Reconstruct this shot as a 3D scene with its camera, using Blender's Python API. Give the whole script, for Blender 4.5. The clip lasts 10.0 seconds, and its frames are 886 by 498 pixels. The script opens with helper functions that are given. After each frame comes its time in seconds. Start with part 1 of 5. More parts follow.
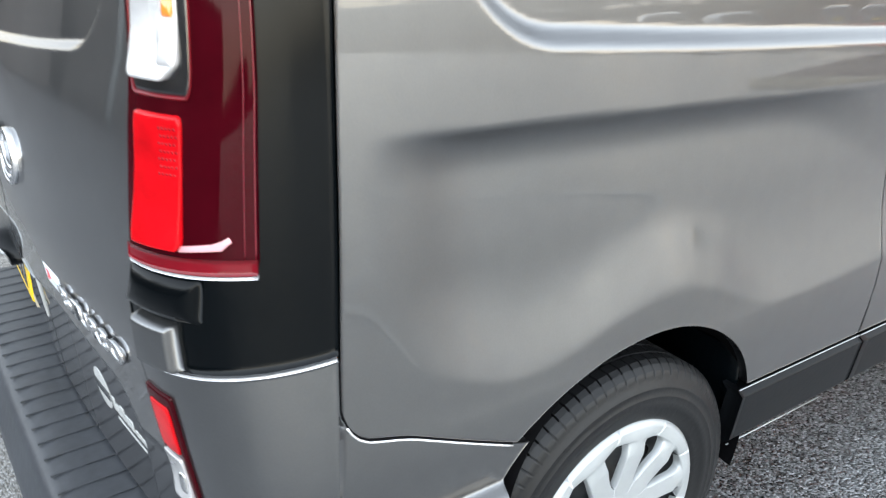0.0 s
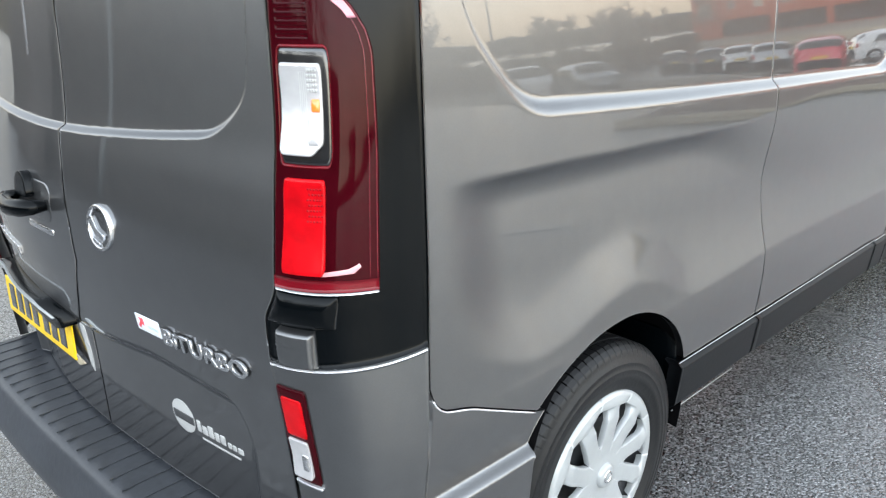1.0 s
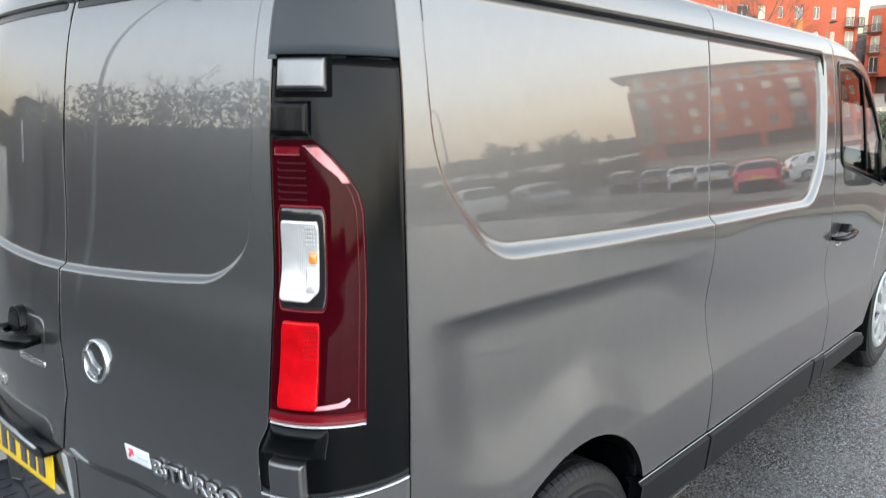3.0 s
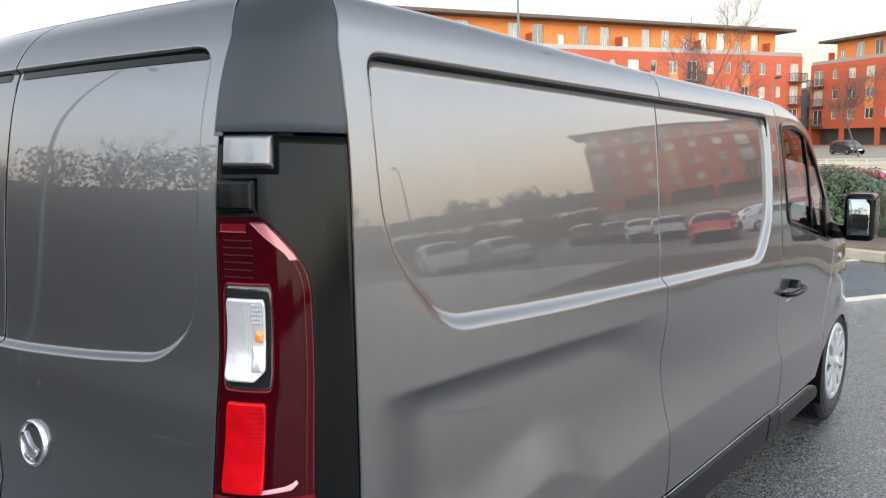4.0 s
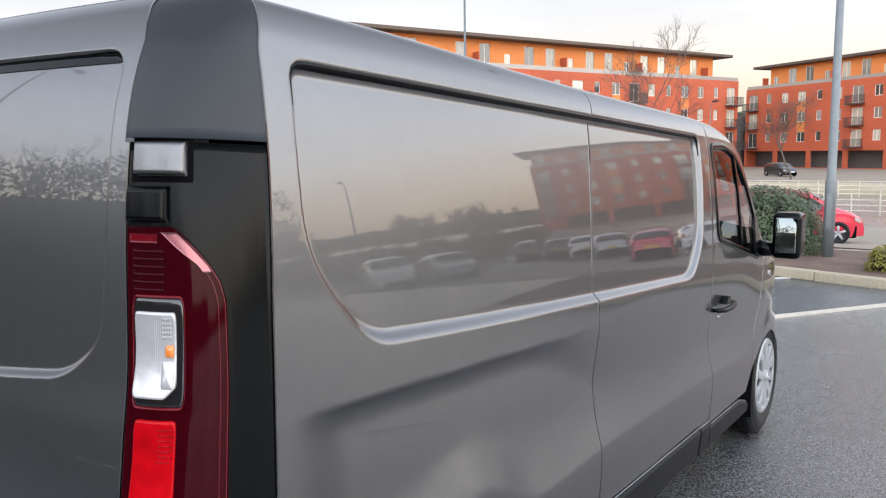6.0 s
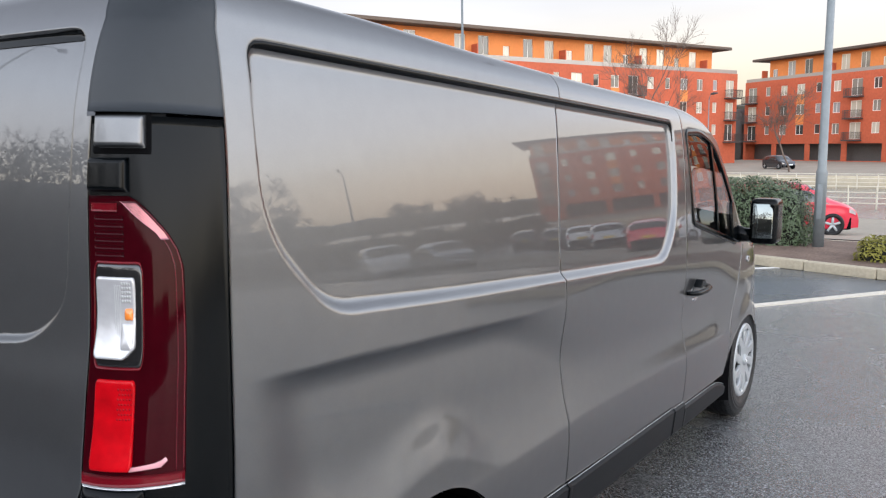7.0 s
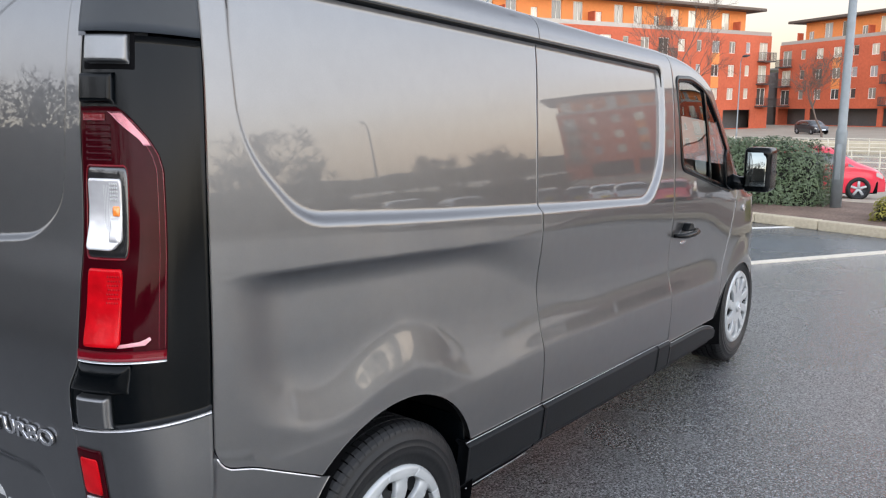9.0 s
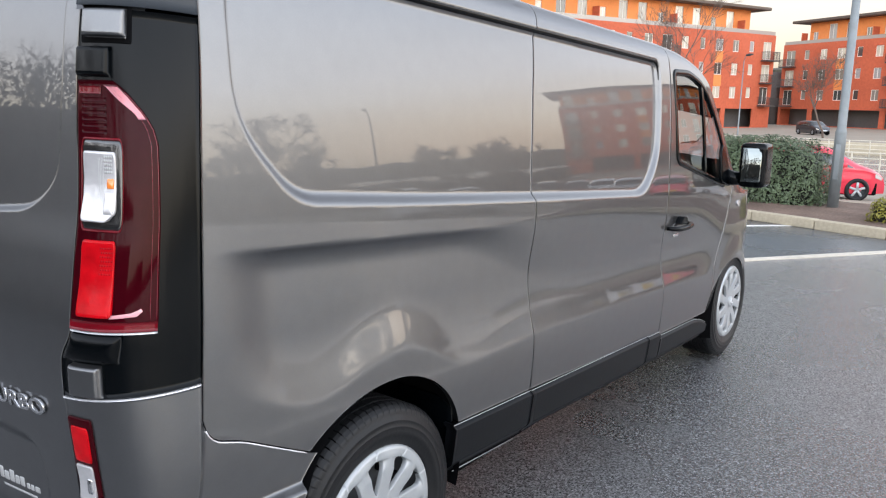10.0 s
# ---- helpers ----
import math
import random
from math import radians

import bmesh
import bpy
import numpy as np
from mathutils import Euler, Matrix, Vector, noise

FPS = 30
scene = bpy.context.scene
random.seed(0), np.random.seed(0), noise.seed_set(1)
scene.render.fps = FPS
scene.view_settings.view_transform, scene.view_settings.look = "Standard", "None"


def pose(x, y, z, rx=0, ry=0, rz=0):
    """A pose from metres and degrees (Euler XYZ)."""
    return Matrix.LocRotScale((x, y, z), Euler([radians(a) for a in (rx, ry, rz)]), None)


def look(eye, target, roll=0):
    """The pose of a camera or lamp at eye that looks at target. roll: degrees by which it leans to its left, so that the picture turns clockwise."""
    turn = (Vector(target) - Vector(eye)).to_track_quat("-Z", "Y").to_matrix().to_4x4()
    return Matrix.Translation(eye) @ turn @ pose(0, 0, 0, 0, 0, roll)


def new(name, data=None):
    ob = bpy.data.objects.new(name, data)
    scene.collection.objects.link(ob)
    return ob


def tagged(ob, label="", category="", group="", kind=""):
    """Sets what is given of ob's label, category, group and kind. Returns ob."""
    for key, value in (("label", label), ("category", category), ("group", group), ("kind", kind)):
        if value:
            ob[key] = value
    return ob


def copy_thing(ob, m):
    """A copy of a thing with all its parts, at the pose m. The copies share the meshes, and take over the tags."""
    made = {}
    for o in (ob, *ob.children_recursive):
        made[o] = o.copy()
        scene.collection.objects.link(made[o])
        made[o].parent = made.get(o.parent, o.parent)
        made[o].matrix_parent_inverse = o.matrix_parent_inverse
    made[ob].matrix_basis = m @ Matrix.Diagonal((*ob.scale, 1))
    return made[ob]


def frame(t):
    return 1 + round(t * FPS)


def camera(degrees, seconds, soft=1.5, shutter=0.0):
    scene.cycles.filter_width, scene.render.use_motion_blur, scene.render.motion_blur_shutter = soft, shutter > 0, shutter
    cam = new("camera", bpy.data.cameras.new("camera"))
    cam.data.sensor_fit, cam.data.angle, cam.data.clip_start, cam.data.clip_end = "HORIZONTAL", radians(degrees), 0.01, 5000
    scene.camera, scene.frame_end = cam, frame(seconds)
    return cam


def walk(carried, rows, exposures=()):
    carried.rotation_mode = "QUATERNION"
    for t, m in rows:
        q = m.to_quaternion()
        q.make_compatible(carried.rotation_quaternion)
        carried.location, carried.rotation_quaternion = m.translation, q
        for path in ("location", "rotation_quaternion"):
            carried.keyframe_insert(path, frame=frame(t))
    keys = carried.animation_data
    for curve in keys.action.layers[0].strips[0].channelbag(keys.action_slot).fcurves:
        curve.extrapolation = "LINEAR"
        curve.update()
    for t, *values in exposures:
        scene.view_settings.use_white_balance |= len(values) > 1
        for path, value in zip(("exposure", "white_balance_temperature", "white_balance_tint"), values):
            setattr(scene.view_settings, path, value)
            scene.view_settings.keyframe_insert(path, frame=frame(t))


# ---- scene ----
cam = camera(60.8, 10.0, soft=1.2, shutter=0.4)
PATH = [
    (0, (1.746, 0.038, 1.462), (0.226, 1.047, 0.643), -0.7),
    (0.3, (1.804, -0.071, 1.504), (0.293, 1.0, 0.749), -1.4),
    (0.5, (1.832, -0.174, 1.524), (0.348, 0.952, 0.797), -1.8),
    (1, (1.863, -0.402, 1.562), (0.5, 0.884, 0.863), -2.5),
    (1.5, (1.898, -0.516, 1.589), (0.557, 0.82, 0.943), -1.1),
    (2, (1.92, -0.546, 1.592), (0.576, 0.81, 0.998), -0.9),
    (2.5, (1.929, -0.535, 1.63), (0.585, 0.855, 1.121), -1.4),
    (3, (1.928, -0.522, 1.658), (0.597, 0.909, 1.234), -1.7),
    (3.2, (1.931, -0.512, 1.671), (0.608, 0.938, 1.286), -1.9),
    (4.5, (1.94, -0.478, 1.702), (0.708, 1.074, 1.431), -1.5),
    (5, (1.945, -0.451, 1.704), (0.75, 1.132, 1.451), -1.3),
    (5.5, (1.947, -0.451, 1.698), (0.778, 1.152, 1.449), -1.1),
    (7, (2.073, -0.455, 1.653), (0.915, 1.153, 1.379), -0.8),
    (7.5, (2.192, -0.472, 1.627), (1.018, 1.119, 1.327), -0.8),
    (8, (2.264, -0.506, 1.602), (1.074, 1.068, 1.276), -1.0),
    (8.5, (2.285, -0.516, 1.583), (1.086, 1.046, 1.234), -0.8),
    (9, (2.293, -0.508, 1.564), (1.089, 1.046, 1.198), -0.5),
    (9.5, (2.311, -0.504, 1.562), (1.107, 1.048, 1.184), 0.1),
    (10, (2.325, -0.517, 1.545), (1.126, 1.037, 1.158), 0.9),
]
walk(cam, [(t, look(eye, target, roll)) for t, eye, target, roll in PATH], [(0.0, 1.78, 6540, 4), (1.0, 1.69, 6560, 4), (2.0, 1.54, 6570, 4), (3.0, 1.41, 6590, 4), (5.0, 0.98, 6530, 10), (8.0, 0.97, 6500, 10), (10.0, 1.08, 6500, 10)])

# ---- light ----
world = bpy.data.worlds.new("sky")
scene.world = world
world.use_nodes = True
wn, wl = world.node_tree.nodes, world.node_tree.links
SUN_AZ, SUN_EL = 38.0, 0.35           # degrees from +y towards +x, degrees up
sky = wn.new("ShaderNodeTexSky")
sky.sky_type = "NISHITA"
sky.sun_disc = False
sky.sun_elevation = radians(SUN_EL)
sky.sun_rotation = radians(SUN_AZ)
sky.air_density, sky.dust_density, sky.ozone_density = 1.0, 3.0, 1.0
# thin high cloud over the clear sky, thinner towards the horizon
way = wn.new("ShaderNodeTexCoord")
part_z = wn.new("ShaderNodeSeparateXYZ")
wl.new(way.outputs["Generated"], part_z.inputs[0])
stretch = wn.new("ShaderNodeMapping")
stretch.inputs["Scale"].default_value = (1.2, 1.2, 7.0)
wl.new(way.outputs["Generated"], stretch.inputs[0])
streak = wn.new("ShaderNodeTexNoise")
streak.inputs["Scale"].default_value, streak.inputs["Detail"].default_value = 1.6, 4
wl.new(stretch.outputs[0], streak.inputs["Vector"])
high = wn.new("ShaderNodeMapRange")
high.inputs[1].default_value, high.inputs[2].default_value, high.inputs[3].default_value, high.inputs[4].default_value = 0.0, 0.12, 0.6, 1.0
wl.new(part_z.outputs["Z"], high.inputs[0])
vary = wn.new("ShaderNodeMapRange")
vary.inputs[1].default_value, vary.inputs[2].default_value, vary.inputs[3].default_value, vary.inputs[4].default_value = 0.3, 0.7, 0.88, 1.1
wl.new(streak.outputs["Fac"], vary.inputs[0])
cover = wn.new("ShaderNodeMath")
cover.operation, cover.use_clamp = "MULTIPLY", True
wl.new(high.outputs[0], cover.inputs[0])
wl.new(vary.outputs[0], cover.inputs[1])
blend = wn.new("ShaderNodeMix")
blend.data_type = "RGBA"
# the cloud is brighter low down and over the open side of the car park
tint = wn.new("ShaderNodeValToRGB")
tint.color_ramp.elements[0].position, tint.color_ramp.elements[1].position = 0.0, 0.9
tint.color_ramp.elements[0].color = (0.98, 0.84, 0.63, 1)
tint.color_ramp.elements[1].color = (0.27, 0.295, 0.345, 1)
for at, shade in ((0.08, (0.98, 0.885, 0.73)), (0.17, (0.89, 0.90, 0.94)), (0.32, (0.67, 0.73, 0.83)), (0.55, (0.46, 0.50, 0.59))):
    tint.color_ramp.elements.new(at).color = (*shade, 1)
wl.new(part_z.outputs["Z"], tint.inputs[0])
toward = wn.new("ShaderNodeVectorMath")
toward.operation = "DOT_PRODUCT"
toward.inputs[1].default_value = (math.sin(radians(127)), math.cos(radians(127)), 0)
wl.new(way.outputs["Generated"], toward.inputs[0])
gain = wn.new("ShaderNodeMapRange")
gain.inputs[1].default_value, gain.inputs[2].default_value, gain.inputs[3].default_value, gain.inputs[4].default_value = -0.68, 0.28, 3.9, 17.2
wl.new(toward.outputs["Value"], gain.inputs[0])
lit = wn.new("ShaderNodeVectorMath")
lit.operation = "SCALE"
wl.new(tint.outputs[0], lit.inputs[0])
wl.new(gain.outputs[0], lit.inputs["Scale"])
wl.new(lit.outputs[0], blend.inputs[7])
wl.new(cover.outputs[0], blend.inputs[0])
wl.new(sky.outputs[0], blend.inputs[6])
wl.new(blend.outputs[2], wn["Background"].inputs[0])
wn["Background"].inputs[1].default_value = 0.15
sun = new("sun", bpy.data.lights.new("sun", "SUN"))
sun.data.energy, sun.data.angle, sun.data.color = 2.0, radians(0.6), (1.0, 0.68, 0.4)
sun.matrix_world = look((0, 0, 0), (-math.sin(radians(SUN_AZ)) * math.cos(radians(SUN_EL)), -math.cos(radians(SUN_AZ)) * math.cos(radians(SUN_EL)), -math.sin(radians(SUN_EL))))


# ---- materials ----
def material(name, colour, rough=0.5, metal=0.0, coat=0.0, grain=0.0, scale=40.0, bump=0.0, spec=0.5, coat_rough=0.03):
    """A principled surface whose colour varies at two scales, with fine relief."""
    m = bpy.data.materials.new(name)
    m.use_nodes = True
    n, l = m.node_tree.nodes, m.node_tree.links
    b = n["Principled BSDF"]
    b.inputs["Base Color"].default_value = (*colour, 1)
    b.inputs["Roughness"].default_value = rough
    b.inputs["Metallic"].default_value = metal
    b.inputs["Coat Weight"].default_value = coat
    b.inputs["Coat Roughness"].default_value = coat_rough
    b.inputs["Specular IOR Level"].default_value = spec
    if grain or bump:
        tc = n.new("ShaderNodeTexCoord")
        fine, broad = n.new("ShaderNodeTexNoise"), n.new("ShaderNodeTexNoise")
        fine.inputs["Scale"].default_value, fine.inputs["Detail"].default_value = scale, 6
        broad.inputs["Scale"].default_value, broad.inputs["Detail"].default_value = scale / 14, 3
        for t in (fine, broad):
            l.new(tc.outputs["Object"], t.inputs["Vector"])
        add = n.new("ShaderNodeMath")
        add.operation = "ADD"
        l.new(fine.outputs["Fac"], add.inputs[0])
        l.new(broad.outputs["Fac"], add.inputs[1])
        ramp = n.new("ShaderNodeMapRange")
        ramp.inputs[1].default_value, ramp.inputs[2].default_value = 0.6, 1.4
        ramp.inputs[3].default_value, ramp.inputs[4].default_value = 1 - grain, 1 + grain
        l.new(add.outputs[0], ramp.inputs[0])
        mix = n.new("ShaderNodeMix")
        mix.data_type, mix.blend_type = "RGBA", "MULTIPLY"
        mix.inputs[0].default_value = 1
        mix.inputs[6].default_value = (*colour, 1)
        l.new(ramp.outputs[0], mix.inputs[7])
        l.new(mix.outputs[2], b.inputs["Base Color"])
        if bump:
            bp = n.new("ShaderNodeBump")
            bp.inputs["Strength"].default_value, bp.inputs["Distance"].default_value = bump, 0.01
            l.new(fine.outputs["Fac"], bp.inputs["Height"])
            l.new(bp.outputs[0], b.inputs["Normal"])
    return m


def asphalt(name, colour, rough_chips=1.0):
    """Damp asphalt: pale and dark chips in black binder, broad damp and dry patches."""
    m = bpy.data.materials.new(name)
    m.use_nodes = True
    n, l = m.node_tree.nodes, m.node_tree.links
    b = n["Principled BSDF"]
    b.inputs["Specular IOR Level"].default_value = 0.35
    tc = n.new("ShaderNodeTexCoord")
    chips, broad, fine = n.new("ShaderNodeTexVoronoi"), n.new("ShaderNodeTexNoise"), n.new("ShaderNodeTexNoise")
    chips.inputs["Scale"].default_value = 172
    broad.inputs["Scale"].default_value, broad.inputs["Detail"].default_value = 0.55, 5
    fine.inputs["Scale"].default_value, fine.inputs["Detail"].default_value = 80, 3
    for t in (chips, broad, fine):
        l.new(tc.outputs["Object"], t.inputs["Vector"])
    tone = n.new("ShaderNodeValToRGB")
    e = tone.color_ramp.elements
    e[0].position, e[1].position = 0.25, 0.97
    lo, hi = 1 - 0.85 * rough_chips, 1 + 13.0 * rough_chips
    e[0].color = (*[c * lo for c in colour], 1)
    e[1].color = (*[c * hi for c in colour], 1)
    l.new(chips.outputs["Color"], tone.inputs[0])
    mul = n.new("ShaderNodeMapRange")
    mul.inputs[1].default_value, mul.inputs[2].default_value, mul.inputs[3].default_value, mul.inputs[4].default_value = 0.3, 0.7, 0.75, 1.2
    l.new(broad.outputs["Fac"], mul.inputs[0])
    grit = n.new("ShaderNodeMapRange")
    grit.inputs[1].default_value, grit.inputs[2].default_value = 0.38, 0.62
    grit.inputs[3].default_value, grit.inputs[4].default_value = 1 - 0.45 * rough_chips, 1 + 0.55 * rough_chips
    l.new(fine.outputs["Fac"], grit.inputs[0])
    speck = n.new("ShaderNodeMix")
    speck.data_type, speck.blend_type = "RGBA", "MULTIPLY"
    speck.inputs[0].default_value = 1
    l.new(tone.outputs[0], speck.inputs[6])
    l.new(grit.outputs[0], speck.inputs[7])
    mix = n.new("ShaderNodeMix")
    mix.data_type, mix.blend_type = "RGBA", "MULTIPLY"
    mix.inputs[0].default_value = 1
    l.new(speck.outputs[2], mix.inputs[6])
    l.new(mul.outputs[0], mix.inputs[7])
    l.new(mix.outputs[2], b.inputs["Base Color"])
    damp = n.new("ShaderNodeMapRange")
    damp.inputs[1].default_value, damp.inputs[2].default_value, damp.inputs[3].default_value, damp.inputs[4].default_value = 0.35, 0.65, 0.20, 0.38
    l.new(broad.outputs["Fac"], damp.inputs[0])
    l.new(damp.outputs[0], b.inputs["Roughness"])
    add = n.new("ShaderNodeMath")
    add.operation = "MULTIPLY_ADD"
    l.new(chips.outputs["Distance"], add.inputs[0])
    add.inputs[1].default_value = -1.0
    l.new(fine.outputs["Fac"], add.inputs[2])
    bp = n.new("ShaderNodeBump")
    bp.inputs["Strength"].default_value, bp.inputs["Distance"].default_value = 0.6 * rough_chips + 0.1, 0.009
    l.new(add.outputs[0], bp.inputs["Height"])
    l.new(bp.outputs[0], b.inputs["Normal"])
    # a film of water over the chips
    b.inputs["Coat Weight"].default_value, b.inputs["Coat Roughness"].default_value, b.inputs["Coat IOR"].default_value = 1.0 * min(1, rough_chips + 0.05), 0.15, 1.9
    film = n.new("ShaderNodeBump")
    film.inputs["Strength"].default_value, film.inputs["Distance"].default_value = 0.32 * rough_chips + 0.05, 0.008
    l.new(add.outputs[0], film.inputs["Height"])
    l.new(film.outputs[0], b.inputs["Coat Normal"])
    return m


PAINT = material("grey metallic paint", (0.138, 0.139, 0.141), 0.36, 0.92, 1.0, 0.05, 300, 0.0, coat_rough=0.02)
PAINT.node_tree.nodes["Principled BSDF"].inputs["Specular Tint"].default_value = (0.6, 0.6, 0.62, 1)
PAINT.node_tree.nodes["Principled BSDF"].inputs["Coat IOR"].default_value = 1.5
BLACK = material("satin black plastic", (0.0009, 0.0016, 0.0022), 0.18, 0, 0, 0.15, 60, 0.003, spec=0.15)
# paler copy of the black plastic, with the cap's sky sheen in its colour
CAPBLACK = material("grained black plastic", (0.008, 0.011, 0.014), 0.36, 0, 0, 0.15, 60, 0.02, spec=0.42)
STEPBLACK = material("worn black plastic", (0.034, 0.037, 0.043), 0.40, 0, 0, 0.3, 50, 0.08)
RUBBER = material("tyre rubber", (0.0075, 0.0078, 0.0085), 0.46, 0, 0, 0.3, 90, 0.08, spec=0.25)
# near-black for hollows and hidden parts, their shade put into the colour
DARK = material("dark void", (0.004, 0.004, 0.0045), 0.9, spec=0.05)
SILVER = material("silver painted plastic", (0.33, 0.345, 0.35), 0.35, 0.25, 0.4, 0.04, 60)
CHROME = material("chrome", (0.62, 0.62, 0.63), 0.14, 1.0)
BADGECHROME = material("satin chrome", (0.55, 0.55, 0.56), 0.2, 0.95)
REDLENS = material("dark red lens", (0.032, 0.0008, 0.003), 0.06, 0, 0.08, 0.2, 30, 0, spec=0.06)
MIDRED = material("mid red lens", (0.13, 0.003, 0.008), 0.1, 0, 0.25, 0.2, 40, spec=0.2)
BRIGHTRED = material("bright red lens", (0.44, 0.002, 0.006), 0.15, 0, 0.10, 0.35, 38, 0.08, spec=0.12)
CLEARLENS = material("clear lens over reflector", (0.50, 0.49, 0.49), 0.22, 0.35, 0.6, 0.12, 55, 0.05)
GLOSSBLACK = material("gloss black", (0.01, 0.01, 0.011), 0.12, 0, 1.0)
AMBER = material("amber lens", (0.8, 0.22, 0.03), 0.15, 0, 1.0)
PINKLENS = material("pink lens edge", (0.13, 0.006, 0.014), 0.15, 0, 0.4)
# highlight on the red lens, put into a paler colour
LENSGLINT = material("clear lens edge over foil", (0.34, 0.12, 0.14), 0.18, 0.75, 0.6)
PINK = material("pink reflector edge", (0.75, 0.35, 0.38), 0.2, 0, 0.5)
PINKRED = material("red print", (0.75, 0.08, 0.1), 0.5)
PALEBLUE = material("pale blue print", (0.55, 0.65, 0.75), 0.5)
PALEGREY = material("pale grey vinyl", (0.42, 0.42, 0.41), 0.5, 0, 0, 0.05, 40)
WHITE = material("white vinyl", (0.75, 0.78, 0.82), 0.4)
BRIGHTTRIM = material("bright metal edge", (0.75, 0.75, 0.76), 0.25, 0.6)
# darker than the body paint, the downward-facing sill's shade put into the colour
SILL = material("dark grey sill plastic", (0.006, 0.0068, 0.0080), 0.42, 0, 0, 0.12, 80, 0.03, spec=0.11)
STEEL = material("grey steel rim", (0.042, 0.044, 0.047), 0.5, 0.2, 0, 0.1, 30)
MIRROR = material("mirror glass", (0.20, 0.22, 0.215), 0.01, 1.0)
GLASS = material("tinted window glass", (0.66, 0.72, 0.69), 0.0, 0, 0)
GLASS.node_tree.nodes["Principled BSDF"].inputs["Transmission Weight"].default_value = 1.0
YELLOW = material("yellow plate", (0.85, 0.55, 0.01), 0.35)
ASPHALT = asphalt("damp asphalt", (0.0195, 0.0199, 0.0204))
BRICK = material("red brick", (0.50, 0.108, 0.048), 0.85, 0, 0, 0.2, 3)
ORANGE = material("orange render", (0.76, 0.25, 0.070), 0.85, 0, 0, 0.1, 3)

LEAF = material("evergreen leaf", (0.085, 0.118, 0.058), 0.45, 0, 0, 0.4, 6)
YELLOWLEAF = material("yellow-green leaf", (0.22, 0.20, 0.03), 0.5, 0, 0, 0.3, 6)
SCRUB = material("winter scrub", (0.05, 0.045, 0.03), 0.85, 0, 0, 0.4, 2)
# near-black, the shade deep in a hedge put into the colour
HEDGESHADE = material("shaded twigs", (0.012, 0.012, 0.008), 0.9)
BARK = material("bark", (0.13, 0.095, 0.075), 0.85, 0, 0, 0.3, 20)
SOIL = material("bark mulch", (0.15, 0.10, 0.075), 0.9, 0, 0, 0.5, 30, 0.8)
KERBSTONE = material("buff concrete", (0.42, 0.36, 0.26), 0.8, 0, 0, 0.2, 25, 0.15)
CONCRETE = material("pale concrete", (0.30, 0.26, 0.205), 0.8, 0, 0, 0.15, 6, 0.1)
LINEWHITE = material("worn white paint", (0.62, 0.60, 0.56), 0.7, 0, 0, 0.25, 40, 0.2)
EDGING = material("pale buff line", (0.56, 0.51, 0.43), 0.7, 0, 0, 0.2, 40, 0.2)
TIMBER = material("weathered timber", (0.10, 0.094, 0.087), 0.85, 0, 0, 0.35, 12, 0.2)
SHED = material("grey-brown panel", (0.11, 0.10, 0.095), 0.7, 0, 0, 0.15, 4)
GALV = material("galvanised steel", (0.20, 0.22, 0.225), 0.5, 0.3, 0, 0.15, 12)
REDPAINT = material("red car paint", (0.62, 0.016, 0.045), 0.3, 0.1, 1.0)
GREYPAINT = material("dark car paint", (0.04, 0.042, 0.048), 0.3, 0.4, 1.0)
SILVERPAINT = material("silver car paint", (0.4, 0.41, 0.42), 0.3, 0.6, 1.0)
WHITEPAINT = material("white car paint", (0.78, 0.78, 0.77), 0.3, 0, 1.0)
CARGLASS = material("dark car glass", (0.012, 0.015, 0.017), 0.04, 0, 1.0)
FRAME = material("pale window frame", (0.82, 0.79, 0.72), 0.6)
PANE = material("window pane", (0.36, 0.36, 0.34), 0.06, 0, 1.0)
# blinds and curtains behind some of the panes
pn, pk = PANE.node_tree.nodes, PANE.node_tree.links
blind, drawn = pn.new("ShaderNodeValToRGB"), pn.new("ShaderNodeObjectInfo")
blind.color_ramp.interpolation = "CONSTANT"
blind.color_ramp.elements[0].color, blind.color_ramp.elements[1].color = (0.07, 0.07, 0.065, 1), (0.58, 0.53, 0.42, 1)
blind.color_ramp.elements[1].position = 0.5
blind.color_ramp.elements.new(0.28).color = (0.26, 0.24, 0.2, 1)
blind.color_ramp.elements.new(0.8).color = (0.36, 0.36, 0.35, 1)
pk.new(drawn.outputs["Random"], blind.inputs[0])
pk.new(blind.outputs[0], pn["Principled BSDF"].inputs["Base Color"])
RAILGLASS = material("terrace screen", (0.34, 0.30, 0.26), 0.3, 0, 0.5)
ROOFING = material("brown roof edge", (0.09, 0.065, 0.05), 0.7, 0, 0, 0.15, 3)
BAY = asphalt("smooth bay asphalt", (0.040, 0.046, 0.053), 0.25)
BALCONYGREY = material("grey balcony steel", (0.085, 0.080, 0.076), 0.5, 0.3, 0, 0.1, 12)
CREAM = material("cream painted steel", (0.60, 0.55, 0.45), 0.5, 0, 0, 0.1, 6)


# ---- mesh helpers ----
def part(name, geo, mat, parent=None, label="", smooth=True):
    """Links (verts, faces) or a bmesh as one mesh object under a thing."""
    me = bpy.data.meshes.new(name)
    if isinstance(geo, bmesh.types.BMesh):
        geo.to_mesh(me)
        geo.free()
    else:
        me.from_pydata([tuple(map(float, v)) for v in geo[0]], [], geo[1])
    me.materials.append(mat)
    if smooth:
        me.shade_smooth()
    me.update()
    ob = new(name, me)
    if parent is not None:
        ob.parent = parent
    if label:
        ob["label"] = label
    return ob


